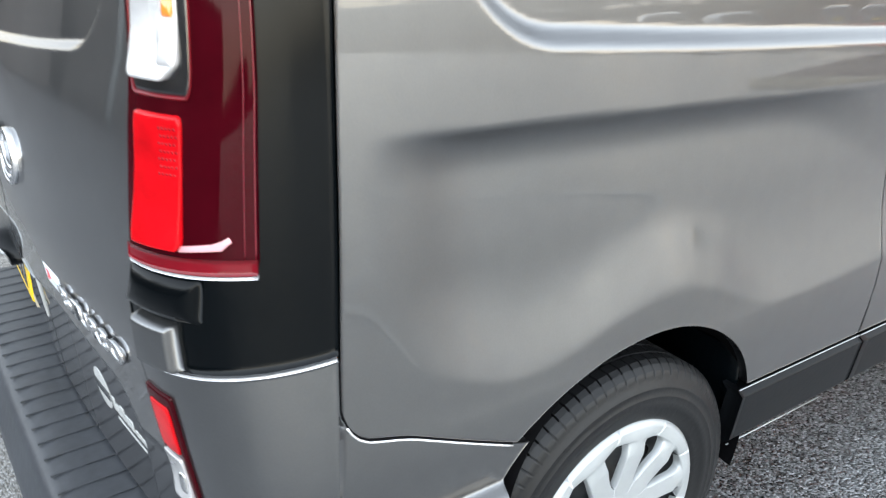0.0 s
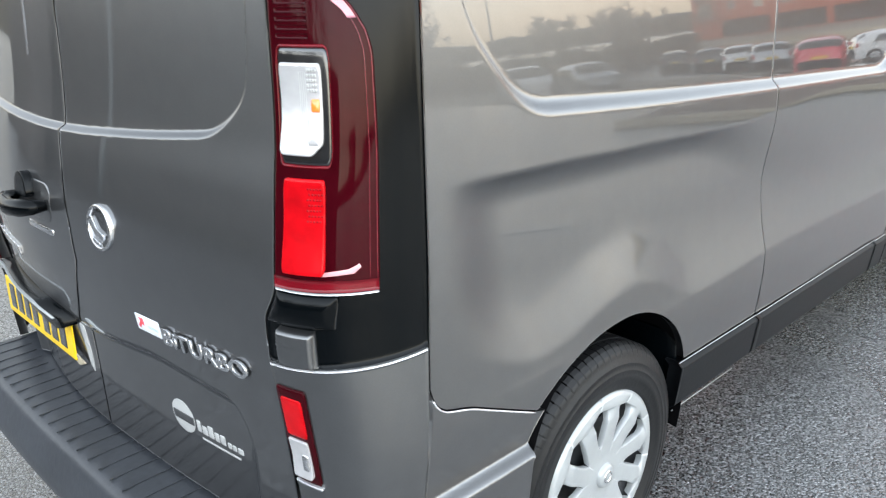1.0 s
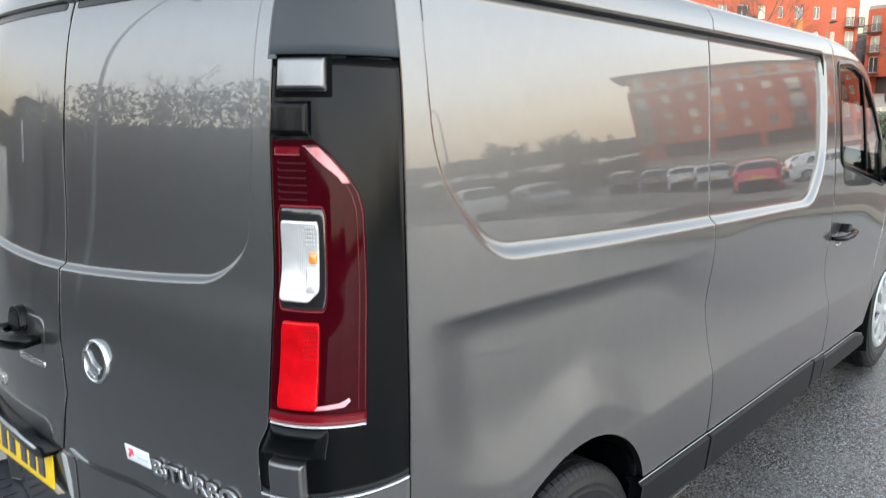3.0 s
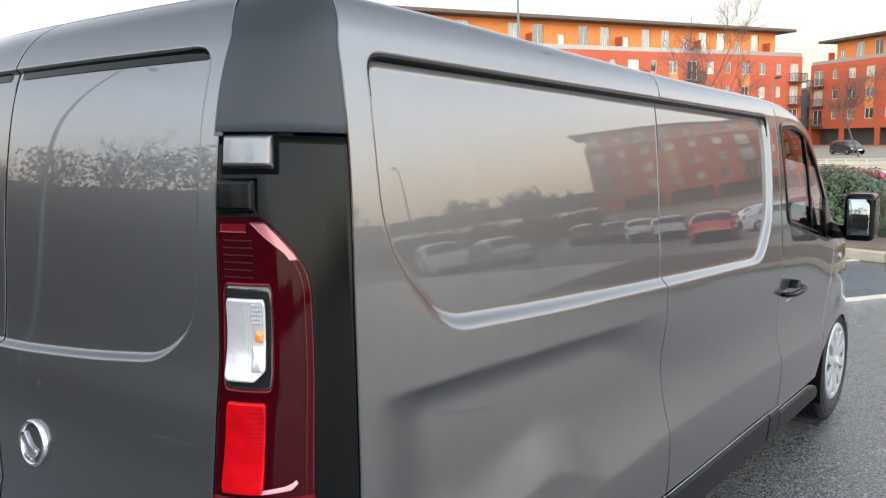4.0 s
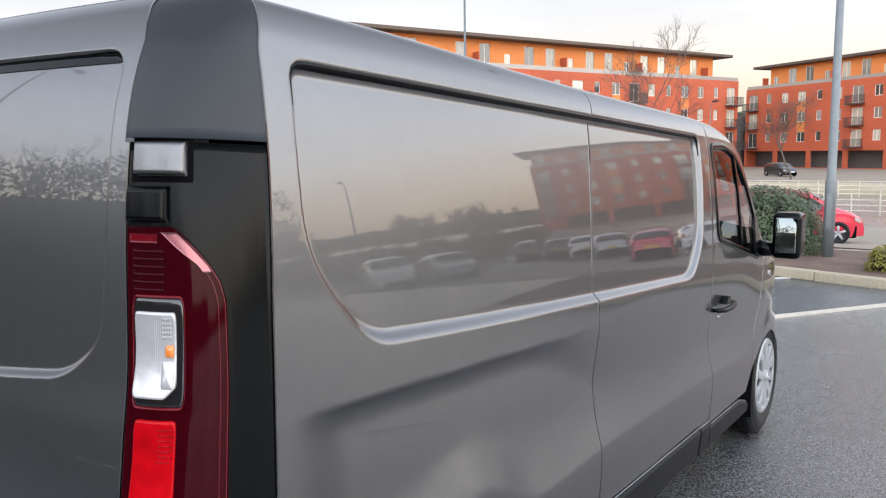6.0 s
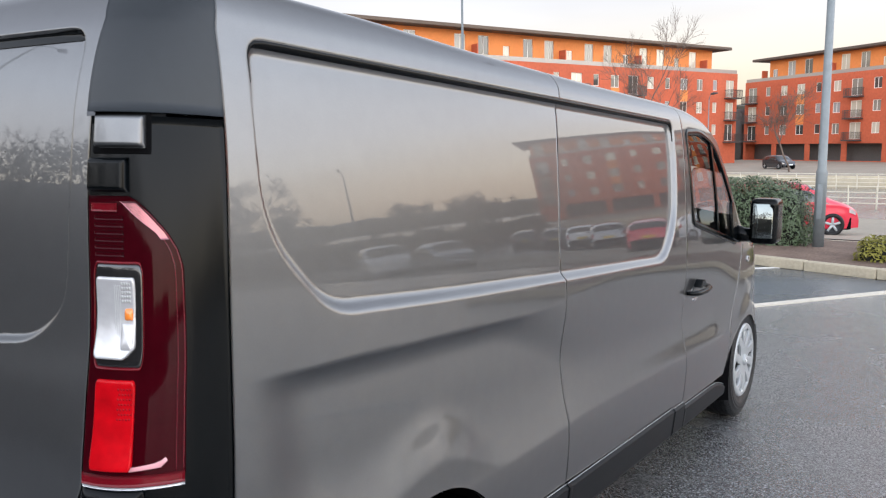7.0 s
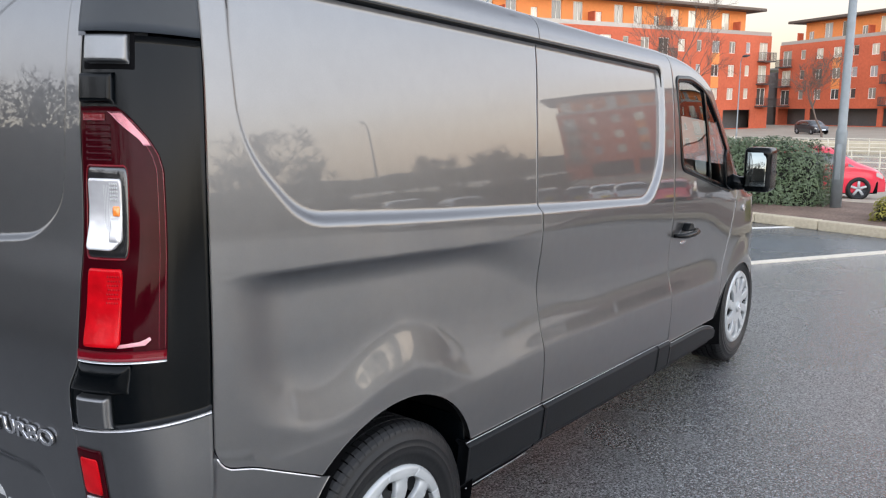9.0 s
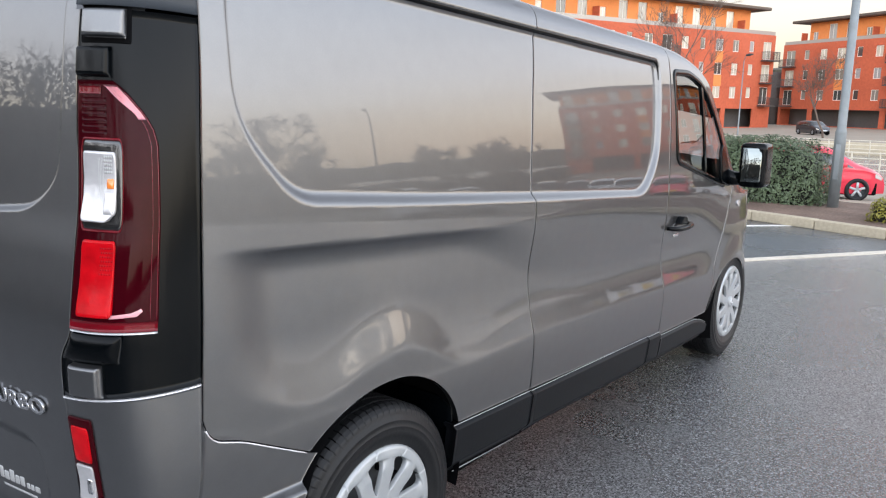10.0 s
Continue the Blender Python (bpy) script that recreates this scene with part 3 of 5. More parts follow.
# roof between the two roof edges, and the nose
ys = np.concatenate([np.linspace(0.56, 2.9, 30), np.linspace(2.95, 4.9, 40)])[:, None]
xs = np.linspace(-1, 1, 31)[None, :]
half = 0.69 - taper(ys)
zr = -0.10 * sstep(4.12, 4.3, ys) + 1.2 + (0.67 + 0.13 * roof_drop(ys) + 0.018 * (1 - xs**2)) * (front_top(ys) - 1.2) / 0.795
screen = (ys > 3.36) & (ys < 4.22) & (np.abs(xs) < 0.995)
keep = ~(screen[:-1, :-1] & screen[1:, :-1] & screen[1:, 1:] & screen[:-1, 1:])
part("roof", grid(W(half * xs, ys + 0 * xs, zr), flip=True, keep=keep), PAINT, van)
part("windscreen", grid(W(half * xs, ys + 0 * xs, zr - 0.004)[28:52], flip=True), GLASS, van)
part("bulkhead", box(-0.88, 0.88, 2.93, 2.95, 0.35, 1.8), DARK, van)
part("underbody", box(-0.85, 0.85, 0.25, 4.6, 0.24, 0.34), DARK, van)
zs = np.linspace(0.3, 1.0, 12)[None, :]
part("nose", grid(W(np.linspace(-0.64, 0.64, 20)[:, None] + 0 * zs, 4.9 + 0.03 * (1 - (np.linspace(-1, 1, 20)[:, None])**2) + 0 * zs, zs + 0 * np.linspace(0, 1, 20)[:, None])), PAINT, van)

# rear doors
seam_x = lambda z: np.interp(z, [0.4, 0.47, 0.79, 0.955, 1.03, 1.10, 1.25, 1.5, 1.74, 2.0], [-0.02, -0.01, 0.045, 0.132, 0.125, 0.112, 0.09, 0.08, 0.095, 0.10])


def rear_door(name, left, right, label=""):
    s = np.concatenate([np.linspace(0.45, 1.87, 380), 1.87 + np.linspace(0.005, 0.11, 16)])
    S = s[None, :]
    u = np.linspace(0, 1, 170)[:, None]
    x = left(S) + u * (right(S) - left(S))
    y = rear_y(x, S) + 0 * x
    return part(name, grid(W(x, y, S + 0 * x), flip=False, flange=np.array([0, 0.02, 0])), PAINT, van, label)


roll_t = np.linspace(0, 1, 100)
edge_r = lambda s: 0.797 + door_flare(s) - 0.16 * np.where(s > 1.87, np.interp(s, ROLL_Z(roll_t), roll_t), 0)
door_right = rear_door("rear_door", lambda s: seam_x(s) + 0.003, edge_r)
door_left = rear_door("rear_door", lambda s: -edge_r(s), lambda s: seam_x(s) - 0.003)
# rear edge of the roof above the doors
xs = np.linspace(-0.72, 0.72, 40)[:, None]
tt = np.linspace(0, 1, 10)[None, :]
ye = rear_y(xs, 1.985 + 0 * tt)
part("roof_edge", grid(W(xs + 0 * tt, ye + tt * (0.62 - ye), 1.983 + (0.034 - 0.018 * (xs / 0.69)**2) * sstep(0, 0.9, tt)), flip=True, flange=np.array([0, 0, -0.02])), PAINT, van)


def corner_piece(name, u0, u1, s0, s1, mat, nu=24, ns=40, lift=0.0, side=1, parent=van, label="", depth=0.02):
    """A piece of the rear corner between two u lines and two heights."""
    v = np.linspace(0, 1, ns)[None, :]
    w = np.linspace(0, 1, nu)[:, None]
    if callable(s1) or callable(s0):
        u = u0 * (1 - w) + u1 * w + 0 * v
        a = s0(u) if callable(s0) else s0
        s = a + v * ((s1(u) if callable(s1) else s1) - a)
    else:
        s = s0 + v * (s1 - s0)
        u = (u0(s) if callable(u0) else u0) * (1 - w) + (u1(s) if callable(u1) else u1) * w
    s = s + 0 * u
    lf = lift(u, s) if callable(lift) else lift
    x, y, z = corner(u, s, side, lf)
    n = np.stack([side * (u + 0.25), -(1.25 - u), 0 * u], -1)
    return part(name, grid(W(x, y, z), flip=side < 0, flange=-depth * n), mat, parent, label)


lamp_edge = lambda s: np.interp(s, [1.06, 1.078, 1.275, 1.44, 1.47, 1.50, 1.53, 1.55, 1.562], [0.67, 0.705, 0.705, 0.695, 0.665, 0.60, 0.50, 0.42, 0.345])
bulge = lambda u, s: 0.003 - 0.008 * sstep(0.82, 0.62, s) + (0.020 + 0.012 * u) * sstep(0.600, 0.580, s)
brow = lambda u: 0.910 + 0.022 * u
brow_up = lambda u: brow(u) + 0.0045
def padded(u0, u1, s0, s1, high, r=0.008):
    """The lift of a block with rounded shoulders that rises from the pillar."""
    def lift(u, s):
        d = np.minimum(np.minimum(u - u0, u1 - u) * 0.3, np.minimum(s - s0, s1 - s))
        e = 1 - np.clip(d / r, 0, 1)
        return high * np.sqrt(np.maximum(1 - e * e, 0))
    return lift


cap_in = lambda s: np.interp(s, [1.70, 1.87, 2.4, 2.7, 2.87], [0.015, 0.02, 0.03, 0.06, 0.12])
for side in (1, -1):
    corner_piece("corner_pillar", 0.0, 0.997, brow_up, 1.70, BLACK, 30, 50, 0.0, side, label="satin black plastic corner trim")
    corner_piece("door_shoulder", -0.06, 0.6, 1.70, 2.86, PAINT, 20, 40, 0.0012, side, depth=0.0)
    corner_piece("roof_cap", cap_in, 0.997, 1.706, 2.86, CAPBLACK, 40, 60, lambda u, s: 0.004 + 0.012 * (1 - u)**2, side, label="satin black upper corner cap", depth=0.03)
    # bumper corner with its lower ledge
    corner_piece("bumper_corner", 0.0, 0.999, 0.44, brow, PAINT, 30, 90, bulge, side)
    lamp = corner_piece("rear_lamp", 0.03, lamp_edge, 1.064, 1.562, REDLENS, 40, 60, 0.007, side, label="dark red rear light cluster")
    patch("lamp_bezel", on_corner, rect(0.075, 1.268, 0.425, 1.445, 0.03), GLOSSBLACK, lamp, 0.0085, 12, side=side)
    ring("bezel_rim", on_corner, dense(rect(0.075, 1.268, 0.425, 1.445, 0.03)), 0.0, 0.005, MIDRED, lamp, 0.010, 0.006, side=side)
    dish = lambda a, b, l, sd: on_corner(a, b, l + 0.009 * ((b - 1.362) / 0.07)**2 * (0.55 + 0.45 * (b < 1.362)), sd)
    patch("reversing_lamp", dish, round_poly([(0.095, 1.290), (0.095, 1.423), (0.375, 1.423), (0.375, 1.302), (0.31, 1.284), (0.12, 1.284)], [0.02, 0.02, 0.02, 0.012, 0.012, 0.01]), CLEARLENS, lamp, 0.0105, 24, side=side, label="clear reversing lens over a dished reflector")
    patch("reflector_bowl", dish, rect(0.285, 1.300, 0.365, 1.345, 0.012), CLEARLENS, lamp, 0.0122, 6, crown=0.003, side=side)
    for k in range(5):
        for q in range(4):
            patch("reflector_mesh", dish, rect(0.285 + 0.017 * q, 1.380 + 0.0075 * k, 0.296 + 0.017 * q, 1.385 + 0.0075 * k, 0.001, 1), PALEGREY, lamp, 0.0116, 2, 0.003, side=side)
    for k in range(4):
        patch("lens_rib", dish, rect(0.235 + 0.013 * k, 1.335 - 0.006 * k, 0.238 + 0.013 * k, 1.412, 0.001), PALEGREY, lamp, 0.0109, 8, 0.003, side=side)
    patch("indicator_bulb", dish, rect(0.305, 1.350, 0.362, 1.370, 0.01), AMBER, lamp, 0.0124, 4, crown=0.003, side=side)
    red_dish = lambda a, b, l, sd: on_corner(a, b, l + 0.007 * ((b - 1.19) / 0.09)**2, sd)
    patch("brake_lamp", red_dish, rect(0.105, 1.095, 0.385, 1.247, 0.022), BRIGHTRED, lamp, 0.0105, 24, side=side, label="bright red brake lens")
    for k in range(7):
        for q in range(5):
            patch("lens_dot", red_dish, rect(0.275 + 0.02 * q + 0.01 * (k % 2), 1.180 + 0.0085 * k, 0.282 + 0.02 * q + 0.01 * (k % 2), 1.1830 + 0.0085 * k, 0.001, 1), MIDRED, lamp, 0.0112, 2, 0.003, side=side)
    patch("reflector_strip", on_corner, round_poly([(0.36, 1.092), (0.56, 1.097), (0.60, 1.107), (0.588, 1.113), (0.54, 1.105), (0.37, 1.099)], 0.003), PINK, lamp, 0.0095, 3, side=side)
    for inset, rad in ((0.012, 0.0010), (0.055, 0.0007)):
        sv = np.linspace(1.085, 1.545 - inset * 0.4, 40)
        part("lens_rim", tube([tuple(q) for q in on_corner(lamp_edge(sv) - inset, sv, 0.0078, side)], rad, 6), PINKLENS, lamp)
    # pale piece painted as the highlight near the lens's top
    corner_piece("lens_chamfer", lambda q: lamp_edge(q) - 0.075 - 0.05 * sstep(1.49, 1.535, q), lambda q: lamp_edge(q) - 0.02, 1.488, 1.553, LENSGLINT, 14, 20, 0.0086, side, lamp, depth=0.003)
    corner_piece("lamp_foot", 0.03, 0.70, 1.066, 1.086, MIDRED, 24, 4, 0.0095, side, lamp, depth=0.004)
    corner_piece("lamp_grille", 0.06, 0.26, 1.535, 1.55, MIDRED, 10, 6, 0.0095, side, lamp, depth=0.004)
    for k in range(6):
        corner_piece("lamp_louvre", 0.08, 0.30, 1.458 + 0.0125 * k, 1.4655 + 0.0125 * k, REDLENS, 10, 4, 0.0079, side, lamp, depth=0.004)
    # light edge where pillar, lamp and bumper meet
    corner_piece("pillar_edge", 0.0, 0.99, brow, brow_up, BRIGHTTRIM, 30, 4, 0.005, side)
    corner_piece("lamp_edge_trim", 0.03, 0.70, 1.0605, 1.0645, BRIGHTTRIM, 24, 4, 0.0075, side)
    corner_piece("hinge", 0.09, 0.46, 1.644, 1.702, PAINT, 30, 24, padded(0.09, 0.46, 1.644, 1.702, 0.022), side, depth=0.0)
    # dark patch painted for the shade round the hinge
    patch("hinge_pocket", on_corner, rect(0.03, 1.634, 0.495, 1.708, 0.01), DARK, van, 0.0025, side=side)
    corner_piece("pillar_block", 0.04, 0.33, 1.568, 1.628, BLACK, 30, 24, padded(0.04, 0.33, 1.568, 1.628, 0.020), side, depth=0.0)
    corner_piece("hinge", 0.10, 0.335, 0.924, 0.993, PAINT, 30, 24, padded(0.10, 0.335, 0.924, 0.993, 0.020), side, depth=0.0)
    corner_piece("pillar_block", 0.02, 0.46, 0.996, 1.060, BLACK, 30, 24, padded(0.02, 0.46, 0.996, 1.060, 0.016, 0.03), side, depth=0.0)
    fog_s = lambda a, b, l, sd: on_corner(a, b, l + bulge(a, b), sd)
    fog = patch("fog_lamp", fog_s, rect(0.015, 0.665, 0.215, 0.872, 0.012), REDLENS, van, 0.005, side=side, label="red and clear fog light")
    patch("fog_red", fog_s, rect(0.04, 0.772, 0.185, 0.853, 0.015), BRIGHTRED, fog, 0.0075, side=side)
    fog_dish = lambda a, b, l, sd: fog_s(a, b, l + 0.007 * ((b - 0.735) / 0.05)**2, sd)
    patch("fog_clear", fog_dish, rect(0.035, 0.682, 0.18, 0.765, 0.015), CLEARLENS, fog, 0.0075, 16, side=side)
    patch("fog_bulb", fog_dish, rect(0.115, 0.700, 0.165, 0.735, 0.012), CHROME, fog, 0.0085, 6, crown=0.004, side=side)
    patch("fog_edge", fog_s, rect(0.01, 0.657, 0.22, 0.662, 0.002), BRIGHTTRIM, fog, 0.006, 3, side=side)

# bumper flank, its lower valance, sills, step
for side in (1, -1):
    u = np.linspace(0, 1, 40)[:, None]
    v = np.linspace(0, 1, 70)[None, :]
    y = 0.37 + u * (0.735 - 0.37)
    for again in range(4):
        zt = np.minimum(panel_base(y + 0.012) - 0.003, 0.85)
        z = 0.43 + v * (zt - 0.43)
        start = quarter_edge(z) - 0.004
        y = start + u * (arch_rear(z) - start)
    x = side_x(y, z) + 0.003 - 0.008 * sstep(0.82, 0.62, z) + 0.032 * sstep(0.600, 0.580, z)
    part("bumper_flank", grid(W(side * x, y + 0 * z, z), flip=side < 0, flange=np.array([-0.03 * side, 0, 0])), PAINT, van)
    yq = np.concatenate([np.linspace(0.384, 0.42, 12), np.linspace(0.43, 0.672, 20)])
    part("bumper_edge", tube([W(side * (side_x(a, panel_base(a)) + 0.003), np.float64(a), panel_base(a + 0.012) - 0.004) for a in yq], 0.002, 6), BRIGHTTRIM, van)
    down = [(float(quarter_edge(q)) - 0.0012, q) for q in np.linspace(0.930, 0.852, 10)]
    round_it = [(a, float(panel_base(a + 0.012)) - 0.0005) for a in yq]
    part("panel_gap", tube([W(side * (side_x(np.float64(a), np.float64(b)) + 0.0015), np.float64(a), np.float64(b)) for a, b in down + round_it], 0.0021, 6), DARK, van)
    y = 0.37 + u * (0.655 - 0.37)
    z = 0.25 + v * 0.175
    x = flank(z) + 0.026 - 0.04 * sstep(0.40, 0.25, z) + 0.014 * sstep(0.385, 0.425, z)
    part("bumper_valance", grid(W(side * (x + 0 * y), y + 0 * z, z + 0 * y), flip=side < 0, flange=np.array([-0.03 * side, 0, 0])), STEPBLACK, van)
    for a, b, zc in ((1.305, 1.776, 0.56), (1.784, 2.868, 0.558), (2.874, 3.01, 0.553), (3.018, 3.74, 0.53)):
        y = a + u * (b - a)
        top = zc - 0.06 * np.clip((y - 3.45) / 0.3, 0, 1)**2
        z = 0.385 + v * (top - 0.385)
        x = flank(z) + 0.004 - taper(y) + 0.016 * sstep(0.0, 0.016, top - z) - 0.03 * sstep(0.43, 0.385, z)
        part("sill_trim", grid(W(side * x, y + 0 * z, z + 0 * y), flip=side < 0, flange=np.array([-0.04 * side, 0, -0.0])), SILL, van)
        ys = np.linspace(a, b, 24)
        tp = zc - 0.06 * np.clip((ys - 3.45) / 0.3, 0, 1)**2
        # thin silver tube drawn for the bright line on the sill's top
        part("sill_bead", tube([tuple(W(np.float64(side * (flank(q) + 0.008 - taper(p))), np.float64(p), np.float64(q))) for p, q in zip(ys, tp)], 0.0015, 6), SILVER, van)
    # silver tube added as the bright line of light below the sill
    part("sill_flange", tube([W(np.float64(side * 0.941), np.float64(a), np.float64(0.378)) for a in (1.345, 1.5, 1.72)], 0.0017, 6), SILVER, van)

# the step bumper: a ribbed tread, a rolled front edge and a face that turns under
xs = np.linspace(-0.80, 0.80, 161)[:, None]
prof = [(0.34, 0.455), (0.22, 0.455), (0.16, 0.455), (0.13, 0.455), (0.10, 0.456), (0.07, 0.456), (0.045, 0.454), (0.030, 0.450), (0.018, 0.441), (0.010, 0.425), (0.002, 0.40), (-0.012, 0.37), (-0.018, 0.34), (-0.012, 0.30), (0.01, 0.26), (0.05, 0.24)]
py = np.array([p[0] for p in prof])[None, :]
pz = np.array([p[1] for p in prof])[None, :]
bow = 0.055 * xs + 0.05 * np.minimum(xs, 0)**2 + 0.11 * np.maximum(0, np.abs(xs) - 0.45)**2
yy = py + bow - 0.012
part("bumper_step", grid(np.stack([xs + 0 * yy, yy, pz + 0 * yy], -1), flip=True, flange=np.array([0, 0.01, 0])), STEPBLACK, van, "worn black ribbed step bumper")
for k in range(26):
    x = -0.775 + k * 0.062
    b = 0.055 * x + 0.05 * min(x, 0)**2 + 0.11 * max(0, abs(x) - 0.45)**2
    part("step_rib", box(x - 0.0022, x + 0.0022, 0.022 + b, 0.15 + b, 0.4548, 0.4580), STEPBLACK, van, smooth=False)

# rear door fittings
patch("handle_bowl", on_rear, rect(-0.17, 1.02, 0.03, 1.115, 0.03), PAINT, door_left, 0.002, depth=0.004)
hp = [on_rear(np.array([a]), np.array([b]), np.array([l]))[0] for a, b, l in ((-0.19, 1.056, 0.0), (-0.182, 1.053, 0.028), (-0.15, 1.048, 0.042), (-0.09, 1.049, 0.046), (-0.035, 1.056, 0.042), (0.0, 1.061, 0.030), (0.006, 1.062, 0.0))]
part("door_handle", tube(hp, [0.012, 0.018, 0.021, 0.021, 0.021, 0.018, 0.012], 12), BLACK, door_left, "black grab handle")
patch("lock_housing", on_rear, round_poly([(-0.145, 1.07), (-0.055, 1.07), (-0.07, 1.122), (-0.105, 1.132), (-0.135, 1.118)], 0.02), BLACK, door_left, 0.02, depth=0.02)
# chrome bar painted for the bright reflection under the handle
patch("handle_plate", on_rear, rect(-0.12, 0.992, 0.03, 1.008, 0.008), CHROME, door_left, 0.003, 3)
# hood over the plate
hood = [(-0.66, 0.750), (-0.62, 0.774), (-0.13, 0.788), (-0.075, 0.763), (-0.055, 0.728), (-0.10, 0.712), (-0.62, 0.706)]
patch("plate_hood", on_rear, round_poly(hood, 0.03), BLACK, door_left, 0.038, 8, 0.05, 0.006)
patch("hood_trim", on_rear, round_poly([(-0.66, 0.748), (-0.62, 0.771), (-0.15, 0.787), (-0.10, 0.770), (-0.08, 0.748), (-0.096, 0.744), (-0.13, 0.764), (-0.16, 0.770), (-0.61, 0.755)], 0.008), SILVER, door_left, 0.0465, 4, 0.01)
plate = new("number_plate")
plate.parent = door_left
pr, pl = Vector((-0.095, 0.108, 0.632)), Vector((-0.612, 0.094, 0.632))


def plate_point(a, b, h, side=1):
    """a along the plate from its left end, b up, h off its face."""
    d = (pr - pl).normalized()
    o = np.array(pl)[None, :] + np.outer(a, np.array(d)) + np.outer(b, (0, 0.06, 1)) - np.outer(h, (0, 1, 0))
    return o


patch("plate_sheet", plate_point, rect(0, 0, 0.518, 0.111, 0.006), YELLOW, plate, 0.004, 4, 0.004)
for k, a in enumerate((0.035, 0.096, 0.157, 0.218, 0.301, 0.362, 0.423)):
    patch("plate_bar", plate_point, rect(a, 0.018, a + 0.046, 0.095, 0.004), GLOSSBLACK, plate, 0.0052, 3, 0.002)
patch("label_scrap", on_rear, round_poly([(-0.035, 0.615), (-0.022, 0.60), (-0.010, 0.66), (-0.012, 0.735), (-0.038, 0.74)], 0.006), PALEGREY, door_left, 0.003, 4, 0.003, label="pale torn label beside the plate")
patch("label_scrap", on_rear, round_poly([(-0.15, 0.618), (-0.10, 0.634), (-0.04, 0.622), (-0.09, 0.600)], 0.004), KERBSTONE, door_left, 0.014, 4, 0.003, label="buff torn label below the plate")
patch("latch_plate", on_rear, round_poly([(0.078, 0.794), (0.10, 0.797), (0.160, 0.781), (0.154, 0.770), (0.10, 0.784)], 0.004), SILVER, door_right, 0.003, 4, 0.004)
# chrome name bars on the left door
for k, a in enumerate((-0.56, -0.51, -0.465, -0.415, -0.37, -0.325)):
    patch("badge_bar", on_rear, rect(a, 0.868, a + 0.036, 0.896, 0.004), CHROME, door_left, 0.006, 3, 0.006)
# black bands painted for the dark upper face of the door recesses
patch("panel_seal", on_rear, rect(0.11, 1.838, 0.735, 1.858, 0.008), BLACK, door_right, 0.0015, 6, 0.004)
patch("panel_seal", on_rear, rect(-0.725, 1.838, 0.07, 1.858, 0.008), BLACK, door_left, 0.0015, 6, 0.004)
# emblem, sticker and lettering on the right door
th = np.linspace(0, 2 * math.pi, 41)[:-1]
disc = [(0.281 + 0.050 * math.cos(a), 1.063 + 0.050 * math.sin(a)) for a in th]
ring("emblem_ring", on_rear, disc, 0.008, 0.0, CHROME, door_right, 0.010, 0.010)
patch("emblem_disc", on_rear, [(0.281 + 0.043 * math.cos(a), 1.063 + 0.043 * math.sin(a)) for a in th], GLOSSBLACK, door_right, 0.004)
patch("emblem_mark", on_rear, round_poly([(0.228, 1.075), (0.253, 1.085), (0.275, 1.06), (0.301, 1.05), (0.295, 1.035), (0.265, 1.045), (0.245, 1.068)], 0.006), CHROME, door_right, 0.009)
patch("emblem_mark", on_rear, round_poly([(0.245, 1.028), (0.275, 1.022), (0.281, 1.03), (0.253, 1.04)], 0.004), CHROME, door_right, 0.009)
sticker = patch("sticker", on_rear, rect(0.358, 0.852, 0.449, 0.891, 0.003), WHITE, door_right, 0.0012, 3, 0.001, label="white sticker with a small red mark")
patch("sticker_mark", on_rear, round_poly([(0.366, 0.862), (0.372, 0.858), (0.384, 0.872), (0.390, 0.866), (0.390, 0.884), (0.372, 0.884), (0.378, 0.878)], 0.002), PINKRED, sticker, 0.0020, 3, 0.001)
patch("sticker_band", on_rear, rect(0.405, 0.866, 0.444, 0.874, 0.002), PALEBLUE, sticker, 0.0020, 3, 0.001)
lettering("badge_lettering", "BiTURBO", on_rear, 0.468, 0.850, 0.262, 0.038, BADGECHROME, door_right, 0.005, 0.006)
# dealer mark: a pale disc and plain bars
patch("mark_disc", on_rear, [(0.408 + 0.042 * math.cos(a), 0.640 + 0.042 * math.sin(a)) for a in th], PALEGREY, door_right, 0.0012, 3, 0.001, label="pale round dealer mark")
patch("mark_bar", on_rear, rect(0.372, 0.628, 0.448, 0.650, 0.004), PAINT, door_right, 0.0024, 3, 0.001)
for a, w, h in ((0.458, 0.014, 0.030), (0.476, 0.018, 0.022), (0.498, 0.018, 0.030), (0.520, 0.016, 0.022), (0.540, 0.016, 0.024), (0.564, 0.012, 0.014), (0.580, 0.012, 0.014), (0.596, 0.018, 0.014)):
    patch("mark_bar", on_rear, rect(a, 0.620, a + w, 0.620 + h, 0.003), PALEGREY, door_right, 0.0012, 3, 0.001)
patch("mark_line", on_rear, rect(0.468, 0.603, 0.600, 0.608, 0.001), PALEGREY, door_right, 0.0012, 3, 0.001)

